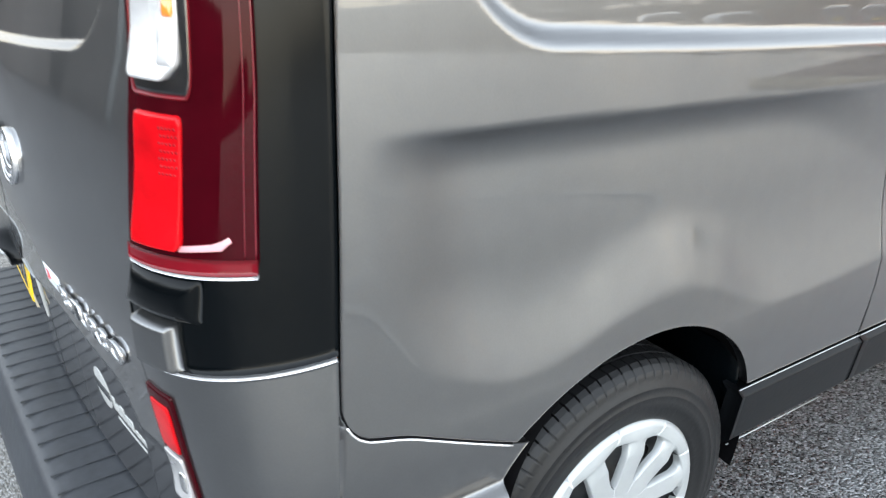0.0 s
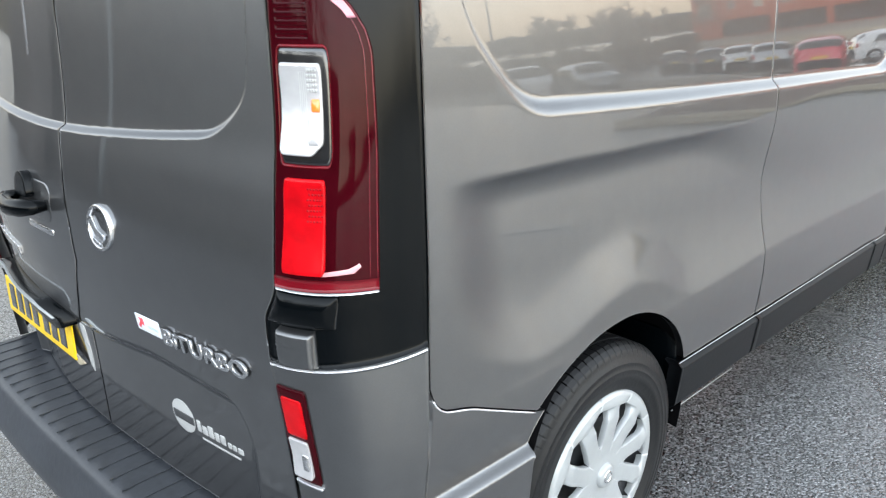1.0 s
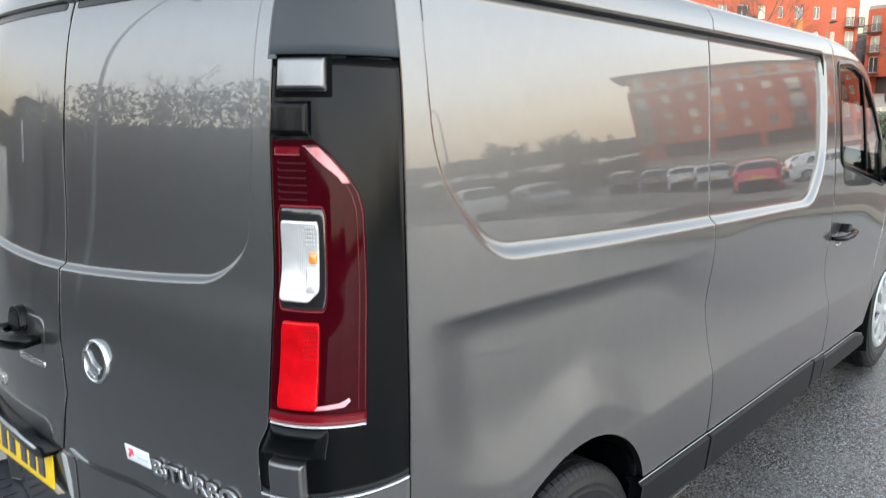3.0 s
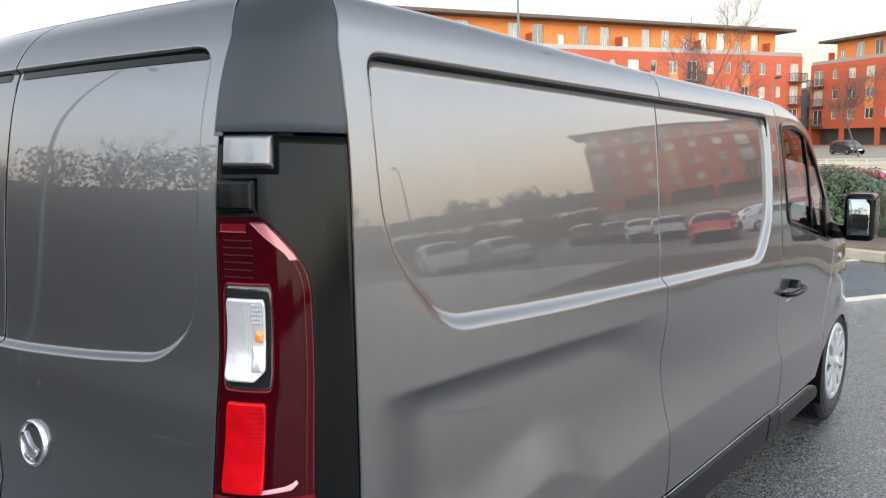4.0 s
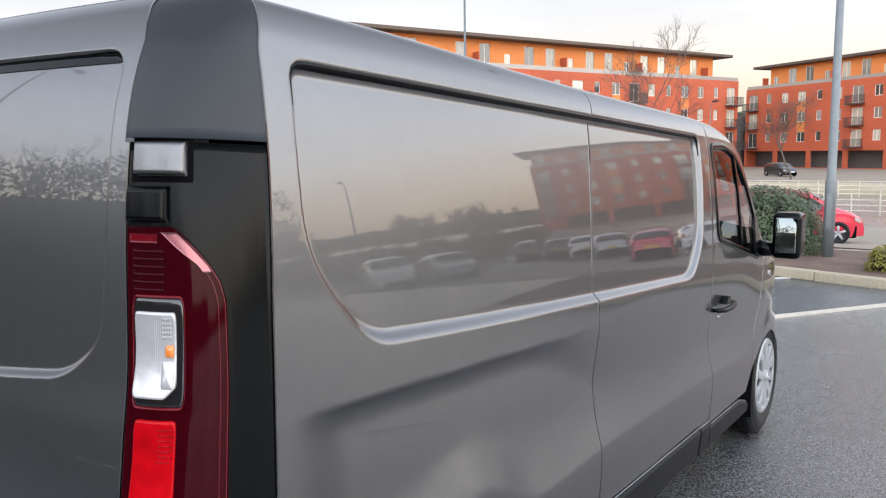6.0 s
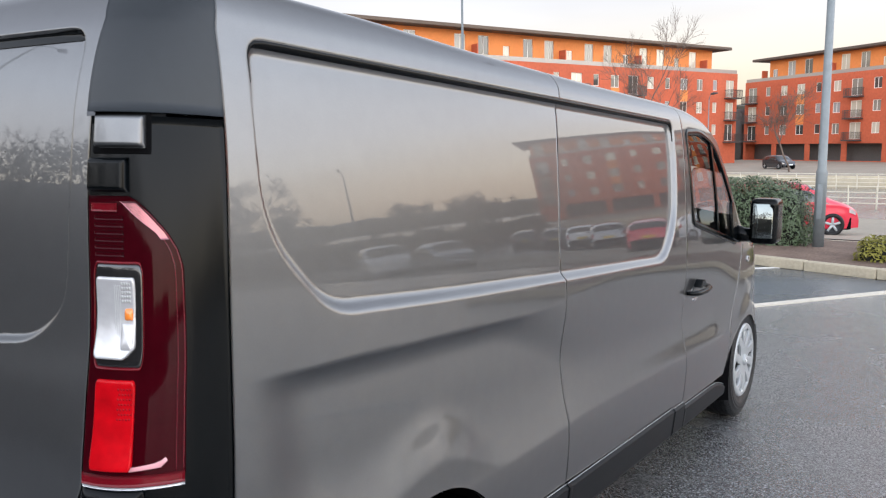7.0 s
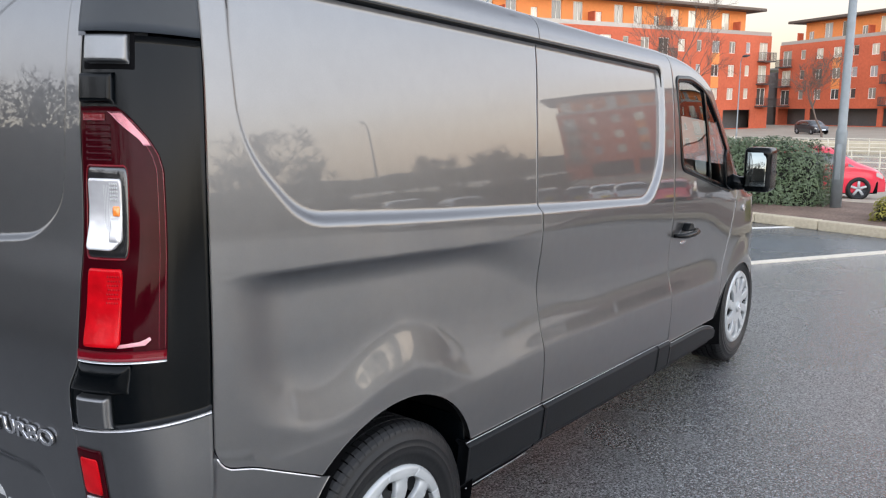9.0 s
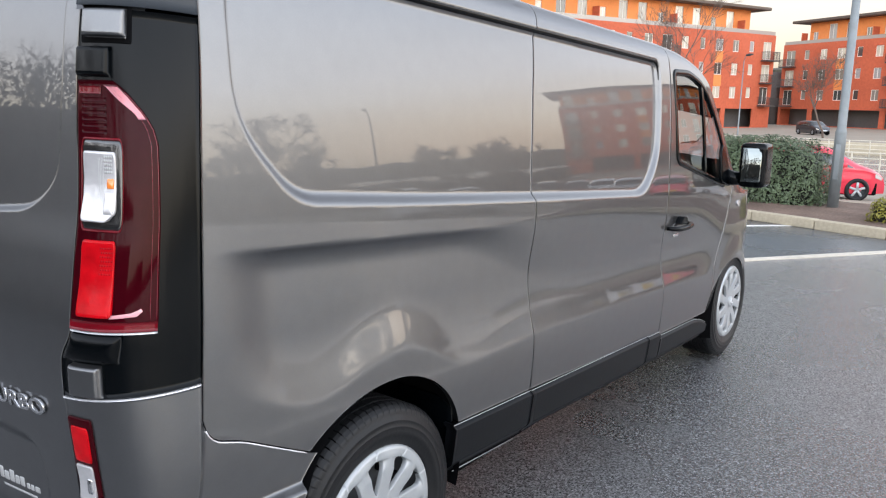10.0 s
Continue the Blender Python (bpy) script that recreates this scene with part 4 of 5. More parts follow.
# front doors: seal, panes, bar, handle, mirror
doors = [o for o in van.children if o.name.startswith("front_door")]
for side, door in zip((1, -1), doors):
    ring("window_seal", on_side, WINDOW, 0.014, 0.016, BLACK, door, 0.005, 0.02, side)
    patch("window_pane", on_side, WINDOW, GLASS, door, -0.006, 8, 0.003, side=side)
    bar = round_poly([(3.50, 1.795), (3.528, 1.785), (3.558, 1.31), (3.525, 1.315)], 0.004)
    patch("window_bar", on_side, bar, BLACK, door, 0.003, 4, 0.012, side=side)
    patch("mirror_base", on_side, round_poly([(3.80, 1.285), (3.97, 1.25), (3.955, 1.40), (3.87, 1.50), (3.81, 1.45)], 0.03), BLACK, door, 0.010, 5, 0.02, side=side)
    hp = [on_side(np.array([a]), np.array([b]), np.array([l]), side)[0] for a, b, l in ((3.035, 1.072, 0.0), (3.05, 1.072, 0.026), (3.10, 1.070, 0.040), (3.19, 1.072, 0.044), (3.27, 1.078, 0.038), (3.305, 1.082, 0.02), (3.31, 1.083, 0.0))]
    part("door_handle", tube(hp, [0.009, 0.011, 0.013, 0.014, 0.013, 0.011, 0.008], 10), BLACK, door, "black door handle")
    patch("handle_bowl", on_side, [(3.175 + 0.070 * math.cos(a), 1.066 + 0.036 * math.sin(a)) for a in th], PAINT, door, 0.0015, 4, 0.003, side=side)
    patch("lock_fin", on_side, round_poly([(3.13, 1.09), (3.23, 1.09), (3.20, 1.125), (3.165, 1.128)], 0.012), BLACK, door, 0.035, 5, 0.035, side=side)
    # chrome bar drawn as the bright edge below the grip
    patch("handle_plate", on_side, rect(3.13, 1.022, 3.20, 1.036, 0.006), CHROME, door, 0.003, 3, side=side)
    # mirror
    m = part("wing_mirror", box(1.02 if side > 0 else -1.165, 1.165 if side > 0 else -1.02, 3.90, 4.06, 1.085, 1.335, 0.035, 4), BLACK, van, "black door mirror")
    glass = part("mirror_glass", box(-0.052, 0.052, -0.006, 0.006, -0.092, 0.098, 0.005, 2), MIRROR, m)
    glass.matrix_local = pose(side * 1.093, 3.893, 1.212, -5, 0, side * 9)
    part("mirror_arm", tube([(side * 0.93, 3.93, 1.14), (side * 0.99, 3.94, 1.13), (side * 1.05, 3.97, 1.13)], [0.05, 0.04, 0.035], 10), BLACK, m)
wings = [o for o in van.children if o.name.startswith("front_wing")]
for side, wing in zip((1, -1), wings):
    patch("side_repeater", on_side, [(4.17 + 0.035 * math.cos(a), 1.145 + 0.018 * math.sin(a)) for a in th], CLEARLENS, wing, 0.008, 4, 0.01, side=side)
part("dashboard", box(-0.80, 0.80, 3.75, 4.35, 0.5, 1.02, 0.06, 3), DARK, van)
part("cabin_floor", box(-0.85, 0.85, 2.96, 4.3, 0.33, 0.45), DARK, van)
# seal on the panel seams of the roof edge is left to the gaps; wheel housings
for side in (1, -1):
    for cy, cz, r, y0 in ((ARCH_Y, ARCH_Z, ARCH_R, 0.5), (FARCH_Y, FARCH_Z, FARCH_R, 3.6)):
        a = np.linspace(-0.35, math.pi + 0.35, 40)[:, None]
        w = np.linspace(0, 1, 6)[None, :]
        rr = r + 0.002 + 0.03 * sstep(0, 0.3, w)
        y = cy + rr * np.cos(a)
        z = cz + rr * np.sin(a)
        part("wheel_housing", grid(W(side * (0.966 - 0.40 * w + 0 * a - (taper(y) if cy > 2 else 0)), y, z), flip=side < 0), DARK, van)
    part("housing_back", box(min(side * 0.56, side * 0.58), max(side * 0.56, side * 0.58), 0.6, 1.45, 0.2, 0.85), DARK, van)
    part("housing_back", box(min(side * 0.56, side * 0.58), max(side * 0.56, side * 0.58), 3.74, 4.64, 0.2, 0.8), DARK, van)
    part("mudflap", box(min(side * 0.72, side * 0.955), max(side * 0.72, side * 0.955), 1.318, 1.328, 0.44, 0.60, 0.003, 1), BLACK, van)


def tyre_mesh():
    prof = [(0.205, -0.10), (0.26, -0.12), (0.318, -0.118), (0.334, -0.108)]
    edges = [-0.102, -0.052, -0.046, -0.018, -0.012, 0.016, 0.022, 0.050, 0.056, 0.078]
    for k, e in enumerate(edges):
        prof.append((0.3435 - 0.06 * e * e, e))
        if k in (1, 3, 5, 7):
            prof += [(0.335, e + 0.001), (0.335, e + 0.005)]
    prof += [(0.337, 0.088), (0.328, 0.098), (0.318, 0.103), (0.308, 0.1045), (0.306, 0.1065), (0.298, 0.1085), (0.2965, 0.1100), (0.2945, 0.1100), (0.293, 0.1092), (0.280, 0.1108), (0.2785, 0.1122), (0.2765, 0.1122), (0.275, 0.1112), (0.265, 0.112), (0.252, 0.111), (0.250, 0.1085), (0.232, 0.107), (0.222, 0.100), (0.214, 0.090), (0.205, 0.07)]
    seg = 960
    v, f = lathe(prof, seg)
    n = len(prof)
    out = []
    for i, p in enumerate(v):
        k, j = divmod(i, n)
        r = prof[j][0]
        if prof[j][1] > 0.055 and r > 0.322 and k % 12 == 0:
            q = (r - 0.009) / r
            p = (p[0] - 0.003, p[1] * q, p[2] * q)
        elif abs(prof[j][1]) < 0.05 and r > 0.34 and k % 12 == 6:
            q = (r - 0.005) / r
            p = (p[0], p[1] * q, p[2] * q)
        out.append(p)
    return out, f


def trim_mesh():
    """A ten-spoke wheel cover: a dished disc whose spokes run between curved slots."""
    R = np.concatenate([np.linspace(0.060, 0.080, 4), np.linspace(0.0815, 0.098, 20), np.linspace(0.101, 0.168, 20), np.linspace(0.170, 0.1815, 18), [0.184, 0.188, 0.192, 0.196, 0.200, 0.203, 0.206, 0.209, 0.212, 0.214, 0.215]])
    height = lambda r: np.interp(r, [0, 0.02, 0.024, 0.03, 0.05, 0.09, 0.15, 0.19, 0.205, 0.213, 0.215], [0.118, 0.118, 0.112, 0.111, 0.108, 0.110, 0.115, 0.114, 0.110, 0.102, 0.096])

    def half(r, k):
        inner = 0.086
        t = np.clip((r - inner) / (0.181 - inner), 0, 1)
        return (0.15 + 0.15 * t) * np.sqrt(np.maximum(0, 1 - np.abs(2 * t - 1)**(3 if t < 0.5 else 10)))
    v, f = [], []
    cols = np.array([0, 0, 0.03, 0.14, 0.32, 0.5, 0.68, 0.86, 0.97, 1, 1])
    sink = np.array([0.016, 0.0010, 0, 0, 0, 0, 0, 0, 0, 0.0010, 0.016])
    for k in range(10):
        base = len(v)
        for r in R:
            p = k + half(r, k) + cols * (1 - half(r, k) - half(r, k + 1))
            a = p * 2 * math.pi / 10 - 1.1 * (r - 0.12)
            cut = min(1.0, 20 * min(half(r, k), half(r, k + 1)) + 0.0)
            pocket = 0.009 * np.interp(r, [0.150, 0.181, 0.2045], [0, 1, 0]) * np.maximum(0, 1 - np.minimum(cols, 1 - cols) / 0.34)
            h = height(r) - sink * cut - pocket
            v.extend(zip(h.tolist(), (r * np.cos(a)).tolist(), (r * np.sin(a)).tolist()))
        m = len(cols)
        for i in range(len(R) - 1):
            for j in range(m - 1):
                q = base + i * m + j
                f.append((q, q + m, q + m + 1, q + 1))
    # the hub disc in the middle
    hub_r = [0.060, 0.058, 0.048, 0.038, 0.030, 0.0245, 0.022, 0.012, 0.001]
    base, m = len(v), 80
    for r in hub_r:
        for j in range(m):
            a = j * 2 * math.pi / m
            v.append((float(height(r)), r * math.cos(a), r * math.sin(a)))
    for i in range(len(hub_r) - 1):
        for j in range(m):
            q, w = base + i * m + j, base + i * m + (j + 1) % m
            f.append((q + m, q, w, w + m))
    return v, f


TYRE, TRIM = tyre_mesh(), trim_mesh()
first = None
for side in (1, -1):
    for y in (0.962, 4.18):
        m = pose(side * (0.864 if y < 2 else 0.850), y, 0.344, 28 if y < 2 else 75, 0, 0 if side > 0 else 180)
        hub = part("wheel", TYRE, RUBBER, van, "black tyre with a silver ten-spoke trim") if first is None else new("wheel", first.data)
        hub.parent, hub.matrix_local = van, m
        if first is None:
            for p in hub.data.polygons:
                c = p.center
                p.use_smooth = math.hypot(c.y, c.z) < 0.329
            first = hub
            rim = part("rim", lathe([(0.0, 0.055), (0.07, 0.055), (0.075, 0.035), (0.15, 0.040), (0.18, 0.055), (0.206, 0.075), (0.208, 0.09)], 48), STEEL, hub)
            trim = part("wheel_trim", ([(a, b * 1.045, c * 1.045) for a, b, c in TRIM[0]], TRIM[1]), SILVER, hub, "silver plastic wheel cover")
            cap = part("hub_cap", lathe([(0.0, 0.1225), (0.026, 0.1215), (0.031, 0.118), (0.034, 0.110)], 40), SILVER, hub)
            emblem = part("hub_emblem", lathe([(0.011, 0.1215), (0.012, 0.1238), (0.016, 0.1235), (0.017, 0.1212)], 32), CHROME, hub)
            vents = []
            for k in range(10):
                # dark discs on the rim paint the shade of its holes
                vent = part("vent_hole", lathe([(0.001, 0.003), (0.017, 0.003), (0.019, -0.004)], 20), DARK, hub) if not vents else new("vent_hole", vents[0].data)
                vent.parent = hub
                vent.matrix_local = pose(0.046, 0.146 * math.cos(k * math.pi / 5), 0.146 * math.sin(k * math.pi / 5))
                vents.append(vent)
        else:
            for src in (rim, trim, cap, emblem, *vents):
                o = new(src.name.split(".")[0], src.data)
                o.parent, o.matrix_local = hub, src.matrix_local

# ---- ground ----
def fall(y):
    """The land drops towards the river beyond the car park."""
    return np.interp(np.asarray(y, float), [12.9, 19.8, 26.0, 42.0], [0.0, -0.76, -1.2, -1.8])


gx = np.array([-600, -200, -60, -20, 20, 60, 200, 600], float)[:, None]
gy = np.concatenate([[-600, -200, -60, -20, 0, 10, 12.9], np.linspace(13.5, 42, 58), [50, 70, 120, 300, 800]])[None, :]
tagged(part("ground", grid(np.stack([gx + 0 * gy, gy + 0 * gx, fall(gy) + 0 * gx], -1)), ASPHALT), "damp dark grey asphalt of an open car park", "ground", kind="structure")


def strip(name, a, b, width, mat, z0=0.0, z1=0.006, label="", category="marking", kind="structure"):
    """A flat strip on the ground from a to b."""
    a, b = Vector(a), Vector(b)
    d = (b - a).normalized()
    n = Vector((-d.y, d.x)) * width / 2
    c = [a + n, a - n, b - n, b + n]
    bm = bmesh.new()
    lo = [bm.verts.new((p.x, p.y, z0 + float(fall(p.y)))) for p in c]
    hi = [bm.verts.new((p.x, p.y, z1 + float(fall(p.y)))) for p in c]
    bm.faces.new(hi)
    for k in range(4):
        bm.faces.new((lo[k], lo[(k + 1) % 4], hi[(k + 1) % 4], hi[k]))
    bmesh.ops.recalc_face_normals(bm, faces=bm.faces[:])
    return tagged(part(name, bm, mat, smooth=False), label, category, kind=kind)


# bay beyond the edging line
bay = [(0.28, 7.42), (1.22, 8.77), (3.4, 11.85), (3.4, 9.05), (1.1, 9.64), (-0.58, 10.1), (-5.0, 11.3), (-5.0, -0.1)]
bm = bmesh.new()
bm.faces.new([bm.verts.new((x, y, 0.004)) for x, y in bay])
bmesh.ops.triangulate(bm, faces=bm.faces[:])
tagged(part("parking_bay", bm, BAY, smooth=False), "smooth blue-grey asphalt of a parking bay", "parking bay", kind="structure")
strip("edging_line", (-4.6, 0.5), (3.2, 11.58), 0.10, EDGING, 0, 0.012, "worn white edging line across the asphalt")
strip("bay_line", (-0.62, 9.42), (-0.02, 10.02), 0.08, LINEWHITE, 0.004, 0.009, "worn white bay line")
for k, (a, b) in enumerate((((2.9, 0.9), (6.4, 6.5)), ((7.7, 9.8), (12.2, 17.2)), ((10.5, 6.0), (15.0, 13.4)), ((13.5, 2.6), (18.0, 10.0)))):
    tagged(strip("bay_line", a, b, 0.09, LINEWHITE, 0, 0.005, "worn white bay line"), group="bay lines")
strip("bay_line", (2.45, 1.55), (4.3, 0.3), 0.09, LINEWHITE, 0, 0.009, "worn white bay line")
strip("bay_line", (2.0, -3.2), (3.6, -2.2), 0.09, LINEWHITE, 0, 0.005, "worn white bay line")
strip("bay_line", (3.3, 3.9), (5.6, 2.6), 0.09, LINEWHITE, 0, 0.009, "worn white bay line")

# kerbs round the planted bed, each stone a piece
kerb = tagged(new("kerb"), "pale buff concrete kerb round a planted bed", "kerb", kind="structure")
kp = [Vector((-8.0, 12.1)), Vector((-0.58, 10.1)), Vector((1.09, 9.65)), Vector((6.0, 8.4))]
for a, b in zip(kp, kp[1:]):
    n = max(1, round((b - a).length / 0.9))
    d = (b - a) / n
    ang = math.atan2(d.y, d.x)
    for k in range(n):
        p = a + d * (k + 0.5)
        o = part("kerbstone", box(-d.length / 2 + 0.004, d.length / 2 - 0.004, 0, 0.15, 0, 0.125, 0.014, 3), KERBSTONE, kerb)
        o.matrix_local = pose(p.x, p.y, random.uniform(-0.004, 0.004), 0, 0, math.degrees(ang) + random.uniform(-0.3, 0.3))
# soil bed
bx = np.linspace(0, 1, 60)[:, None]
by = np.linspace(0, 1, 24)[None, :]
X = -8 + 14 * bx + 0 * by
Y0 = np.interp(X, [-8, -0.58, 1.09, 6], [12.25, 10.25, 9.8, 8.55])
Y = Y0 + by * np.maximum(12.75 - Y0, 0.8)
Z = 0.07 + 0.05 * np.sin(math.pi * by) + np.array([[0.03 * noise.noise((float(x) * 4, float(y) * 4, 0)) for x, y in zip(r, q)] for r, q in zip(X, Y)])
tagged(part("planting_bed", grid(np.stack([X, Y, Z], -1)), SOIL), "dark brown bark mulch in a planted bed", "soil", kind="structure")
strip("back_edging", (-8.0, 12.82), (6.0, 12.82), 0.10, KERBSTONE, 0, 0.06, "pale edging behind the planted bed")
px_ = np.linspace(-40, 60, 3)[:, None]
py_ = np.linspace(19.5, 33, 20)[None, :]
tagged(part("pavement", grid(np.stack([px_ + 0 * py_, py_ + 0 * px_, fall(py_) + 0.02 + 0 * px_], -1)), CONCRETE), "pale concrete footway by the river", "pavement", kind="structure")


# ---- plants ----
def leaves(count, inside, size, seed, flat=0.35):
    """Many small folded leaves at points that inside(rng) gives, with the outward way."""
    rng = random.Random(seed)
    v, f = [], []
    for _ in range(count):
        p, out = inside(rng)
        p, out = Vector(p), Vector(out)
        d = (out + Vector((rng.gauss(0, flat), rng.gauss(0, flat), rng.gauss(0, flat)))).normalized()
        a = d.orthogonal().normalized()
        a.rotate(Matrix.Rotation(rng.uniform(0, 6.28), 3, d))
        b = d.cross(a)
        s = size * rng.uniform(0.6, 1.3)
        k = len(v)
        v += [tuple(p - a * s), tuple(p + b * s * 0.42 + d * s * 0.12), tuple(p + a * s), tuple(p - b * s * 0.42 + d * s * 0.12)]
        f += [(k, k + 1, k + 2), (k, k + 2, k + 3)]
    return v, f


def hedge_point(x0, x1, y0, y1, z1, seed):
    def inside(rng):
        while True:
            u, w, t = rng.random(), rng.random(), rng.random()
            x, y, z = x0 + u * (x1 - x0), y0 + w * (y1 - y0), 0.08 + t * (z1 - 0.08)
            nx, ny = (x - (x0 + x1) / 2) / ((x1 - x0) / 2), (y - (y0 + y1) / 2) / ((y1 - y0) / 2)
            bump = 0.16 * noise.noise((x * 1.7 + seed, y * 1.7, z * 1.7)) + 0.10 * noise.noise((x * 5 + seed, y * 5, z * 5))
            r = (abs(nx)**4 + abs(ny)**4 + (z / z1)**5)**0.25
            if 0.72 + bump < r < 0.98 + bump:
                return (x, y, z), (nx * abs(nx), ny * abs(ny), 0.3 + (z / z1)**3)
    return inside


def hedge(x0, x1, y0, y1, z1, count, size, label, mat, seed=1, core=True):
    h = tagged(new("hedge"), label, "hedge")
    h.location = ((x0 + x1) / 2, (y0 + y1) / 2, 0)
    o = Vector(h.location)
    v, f = leaves(count, hedge_point(x0, x1, y0, y1, z1, seed), size, seed)
    part("foliage", ([tuple(Vector(p) - o) for p in v], f), mat, h, smooth=False)
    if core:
        # added dark box, stands for the shade between the leaves
        part("twig_mass", box(-(x1 - x0) * 0.43, (x1 - x0) * 0.43, -(y1 - y0) * 0.34, (y1 - y0) * 0.34, 0.0, z1 * 0.74, 0.14, 3), HEDGESHADE, h)
    return h


hedge(-3.5, 0.10, 11.15, 12.4, 1.10, 42000, 0.027, "dense dark green clipped evergreen hedge in the bed", LEAF, 3)
hedge(0.72, 1.75, 10.35, 11.1, 0.42, 2600, 0.028, "low yellow-green shrub at the kerb", YELLOWLEAF, 7)


def bare_tree(x, y, z, height, seed, spread=0.5, levels=5, twig=0.012, label="bare winter tree with fine twigs", trunk=0.022):
    """A leafless tree: a tapered trunk, limbs and many thin twigs."""
    rng = random.Random(seed)
    t = tagged(new("tree"), label, "tree")
    t.location = (x, y, z)
    V, F, TV, TF = [], [], [], []

    def grow(p, d, length, r, level):
        n = 4 if level < 2 else 3
        pts, rad = [p], [r]
        for k in range(n):
            d = (d + Vector((rng.gauss(0, 0.12), rng.gauss(0, 0.12), rng.gauss(0.03, 0.08)))).normalized()
            p = p + d * (length / n)
            pts.append(p)
            rad.append(r * (1 - 0.55 * (k + 1) / n))
        v, f = tube(pts, rad, 7 if level == 0 else (5 if level == 1 else 3), False)
        V_, F_ = (V, F) if level == 0 else (TV, TF)
        b = len(V_)
        V_.extend(v)
        F_.extend([tuple(i + b for i in q) for q in f])
        if level >= levels:
            return
        kids = (5, 5, 4, 4, 3, 3)[level]
        for k in range(kids):
            w = rng.uniform(0.35, 1.0) if level else rng.uniform(0.45, 1.0)
            i = min(int(w * n), n - 1)
            q = pts[i] + (pts[i + 1] - pts[i]) * (w * n - i)
            side = d.orthogonal().normalized()
            side.rotate(Matrix.Rotation(rng.uniform(0, 6.28), 3, d))
            nd = (d * (1 - spread) + side * spread * rng.uniform(0.7, 1.3) + Vector((0, 0, 0.12))).normalized()
            grow(q, nd, length * rng.uniform(0.5, 0.72), max(twig, rad[i] * 0.55), level + 1)
    grow(Vector((0, 0, 0)), Vector((0, 0, 1)), height * 0.42, height * trunk, 0)
    part("trunk", (V, F), BARK, t)
    part("crown", (TV, TF), BARK, t, smooth=False)
    return t


bare_tree(-21.9, 66.2, -1.8, 17.0, 11, 0.40, 5, 0.012, trunk=0.011)
bare_tree(-13.3, 77.9, -1.8, 10.0, 5, 0.42, 5, 0.012, trunk=0.011)
# beyond the car park, where the sun goes down
for k, (az, d, h) in enumerate(((31.5, 62, 6.6), (33.5, 66, 5.6), (37.6, 60, 5.6), (39.2, 64, 4.6), (44.5, 62, 4.6), (47.5, 58, 8.0), (50.5, 54, 9.4), (54, 56, 8.0), (59, 60, 8.5), (66, 55, 9.5), (74, 60, 8.0))):
    bare_tree(0.95 + d * math.sin(radians(az)), 1.0 + d * math.cos(radians(az)), float(fall(d * math.cos(radians(az)))), h + 1.2, 20 + k, 0.55, 5 if k < 9 else 4, 0.03)


def clump(name, pts, mat, label, category, size=0.16, count=5000, seed=3):
    """A long rough belt of scrub along a line of (x, y, half-depth, height)."""
    def inside(rng):
        i = rng.randrange(len(pts) - 1)
        t = rng.random()
        a, b = pts[i], pts[i + 1]
        x, y, w, h = (a[j] + t * (b[j] - a[j]) for j in range(4))
        h *= 0.8 + 0.35 * noise.noise((x * 0.35, y * 0.35, seed)) + 0.25 * noise.noise((x * 1.1, y * 1.1, seed))
        z = h * (1 - rng.random()**1.6 * 0.95)
        return (x + rng.uniform(-w, w), y + rng.uniform(-w, w), float(fall(y)) + z), (rng.gauss(0, 1), rng.gauss(0, 1), 0.6)
    return tagged(part(name, leaves(count, inside, size, seed, 0.7), mat, smooth=False), label, category, kind="stuff")


arc = [(0.95 + d * math.sin(radians(a)), 1 + d * math.cos(radians(a)), 1.2, 2.3) for a, d in ((28.5, 70), (34, 62), (40, 58), (46, 55), (52, 52), (60, 50), (70, 48), (80, 47), (92, 46))]
clump("scrub_belt", arc, SCRUB, "dark winter scrub along the edge of the car park", "scrub", 0.28, 16000, 4)
bank = []
for (x, y, w, h), (x2, y2, w2, h2) in zip(arc, arc[1:]):
    bank.append(((x, y), (x2, y2)))
for a, b in bank[:]:
    strip("earth_bank", a, b, 2.2, SOIL, -0.5, 1.2, "dark earth bank behind the car park", "bank")

# behind the van: a dark boarded fence with shrubs over it, a cabinet and a lamp post
fence = tagged(new("fence"), "tall dark close-boarded timber fence", "fence", kind="structure")
fence.location = (-34, -7.2, 0)
board = None
for k in range(208):
    x = k * 0.2
    if board is None:
        board = part("board", box(0, 0.194, 0, 0.022, 0, 2.5, 0.003, 1), TIMBER, fence)
        o = board
    else:
        o = new("board", board.data)
        o.parent = fence
    o.location = (x, random.uniform(-0.006, 0.006), random.uniform(-0.015, 0.015))
for k in range(17):
    part("fence_post", box(k * 2.5, k * 2.5 + 0.1, 0.024, 0.124, 0, 2.55, 0.006, 1), TIMBER, fence)
clump("shrub_belt", [(-34, -8.6, 0.8, 4.1), (-24, -8.7, 0.8, 4.4), (-14, -8.6, 0.8, 4.0), (-5, -8.5, 0.8, 4.3), (6, -8.6, 0.8, 4.0)], SCRUB, "straggly shrubs with pale leaves above the fence", "shrub", 0.10, 14000, 9)
for k in range(9):
    bare_tree(-30 + k * 4.1, -9.0, 0, 5.2 + (k * 37 % 10) * 0.12, 60 + k, 0.5, 4, 0.010)
shed = tagged(new("cabinet"), "grey-brown metal cabinet with a white notice", "cabinet")
shed.location = (-15.5, -5.6, 0)
part("cabinet_body", box(-1.6, 1.6, -0.8, 0.8, 0, 2.9, 0.03, 2), SHED, shed)
part("cabinet_roof", box(-1.7, 1.7, -0.9, 0.9, 2.9, 2.98, 0.02, 2), STEEL, shed)
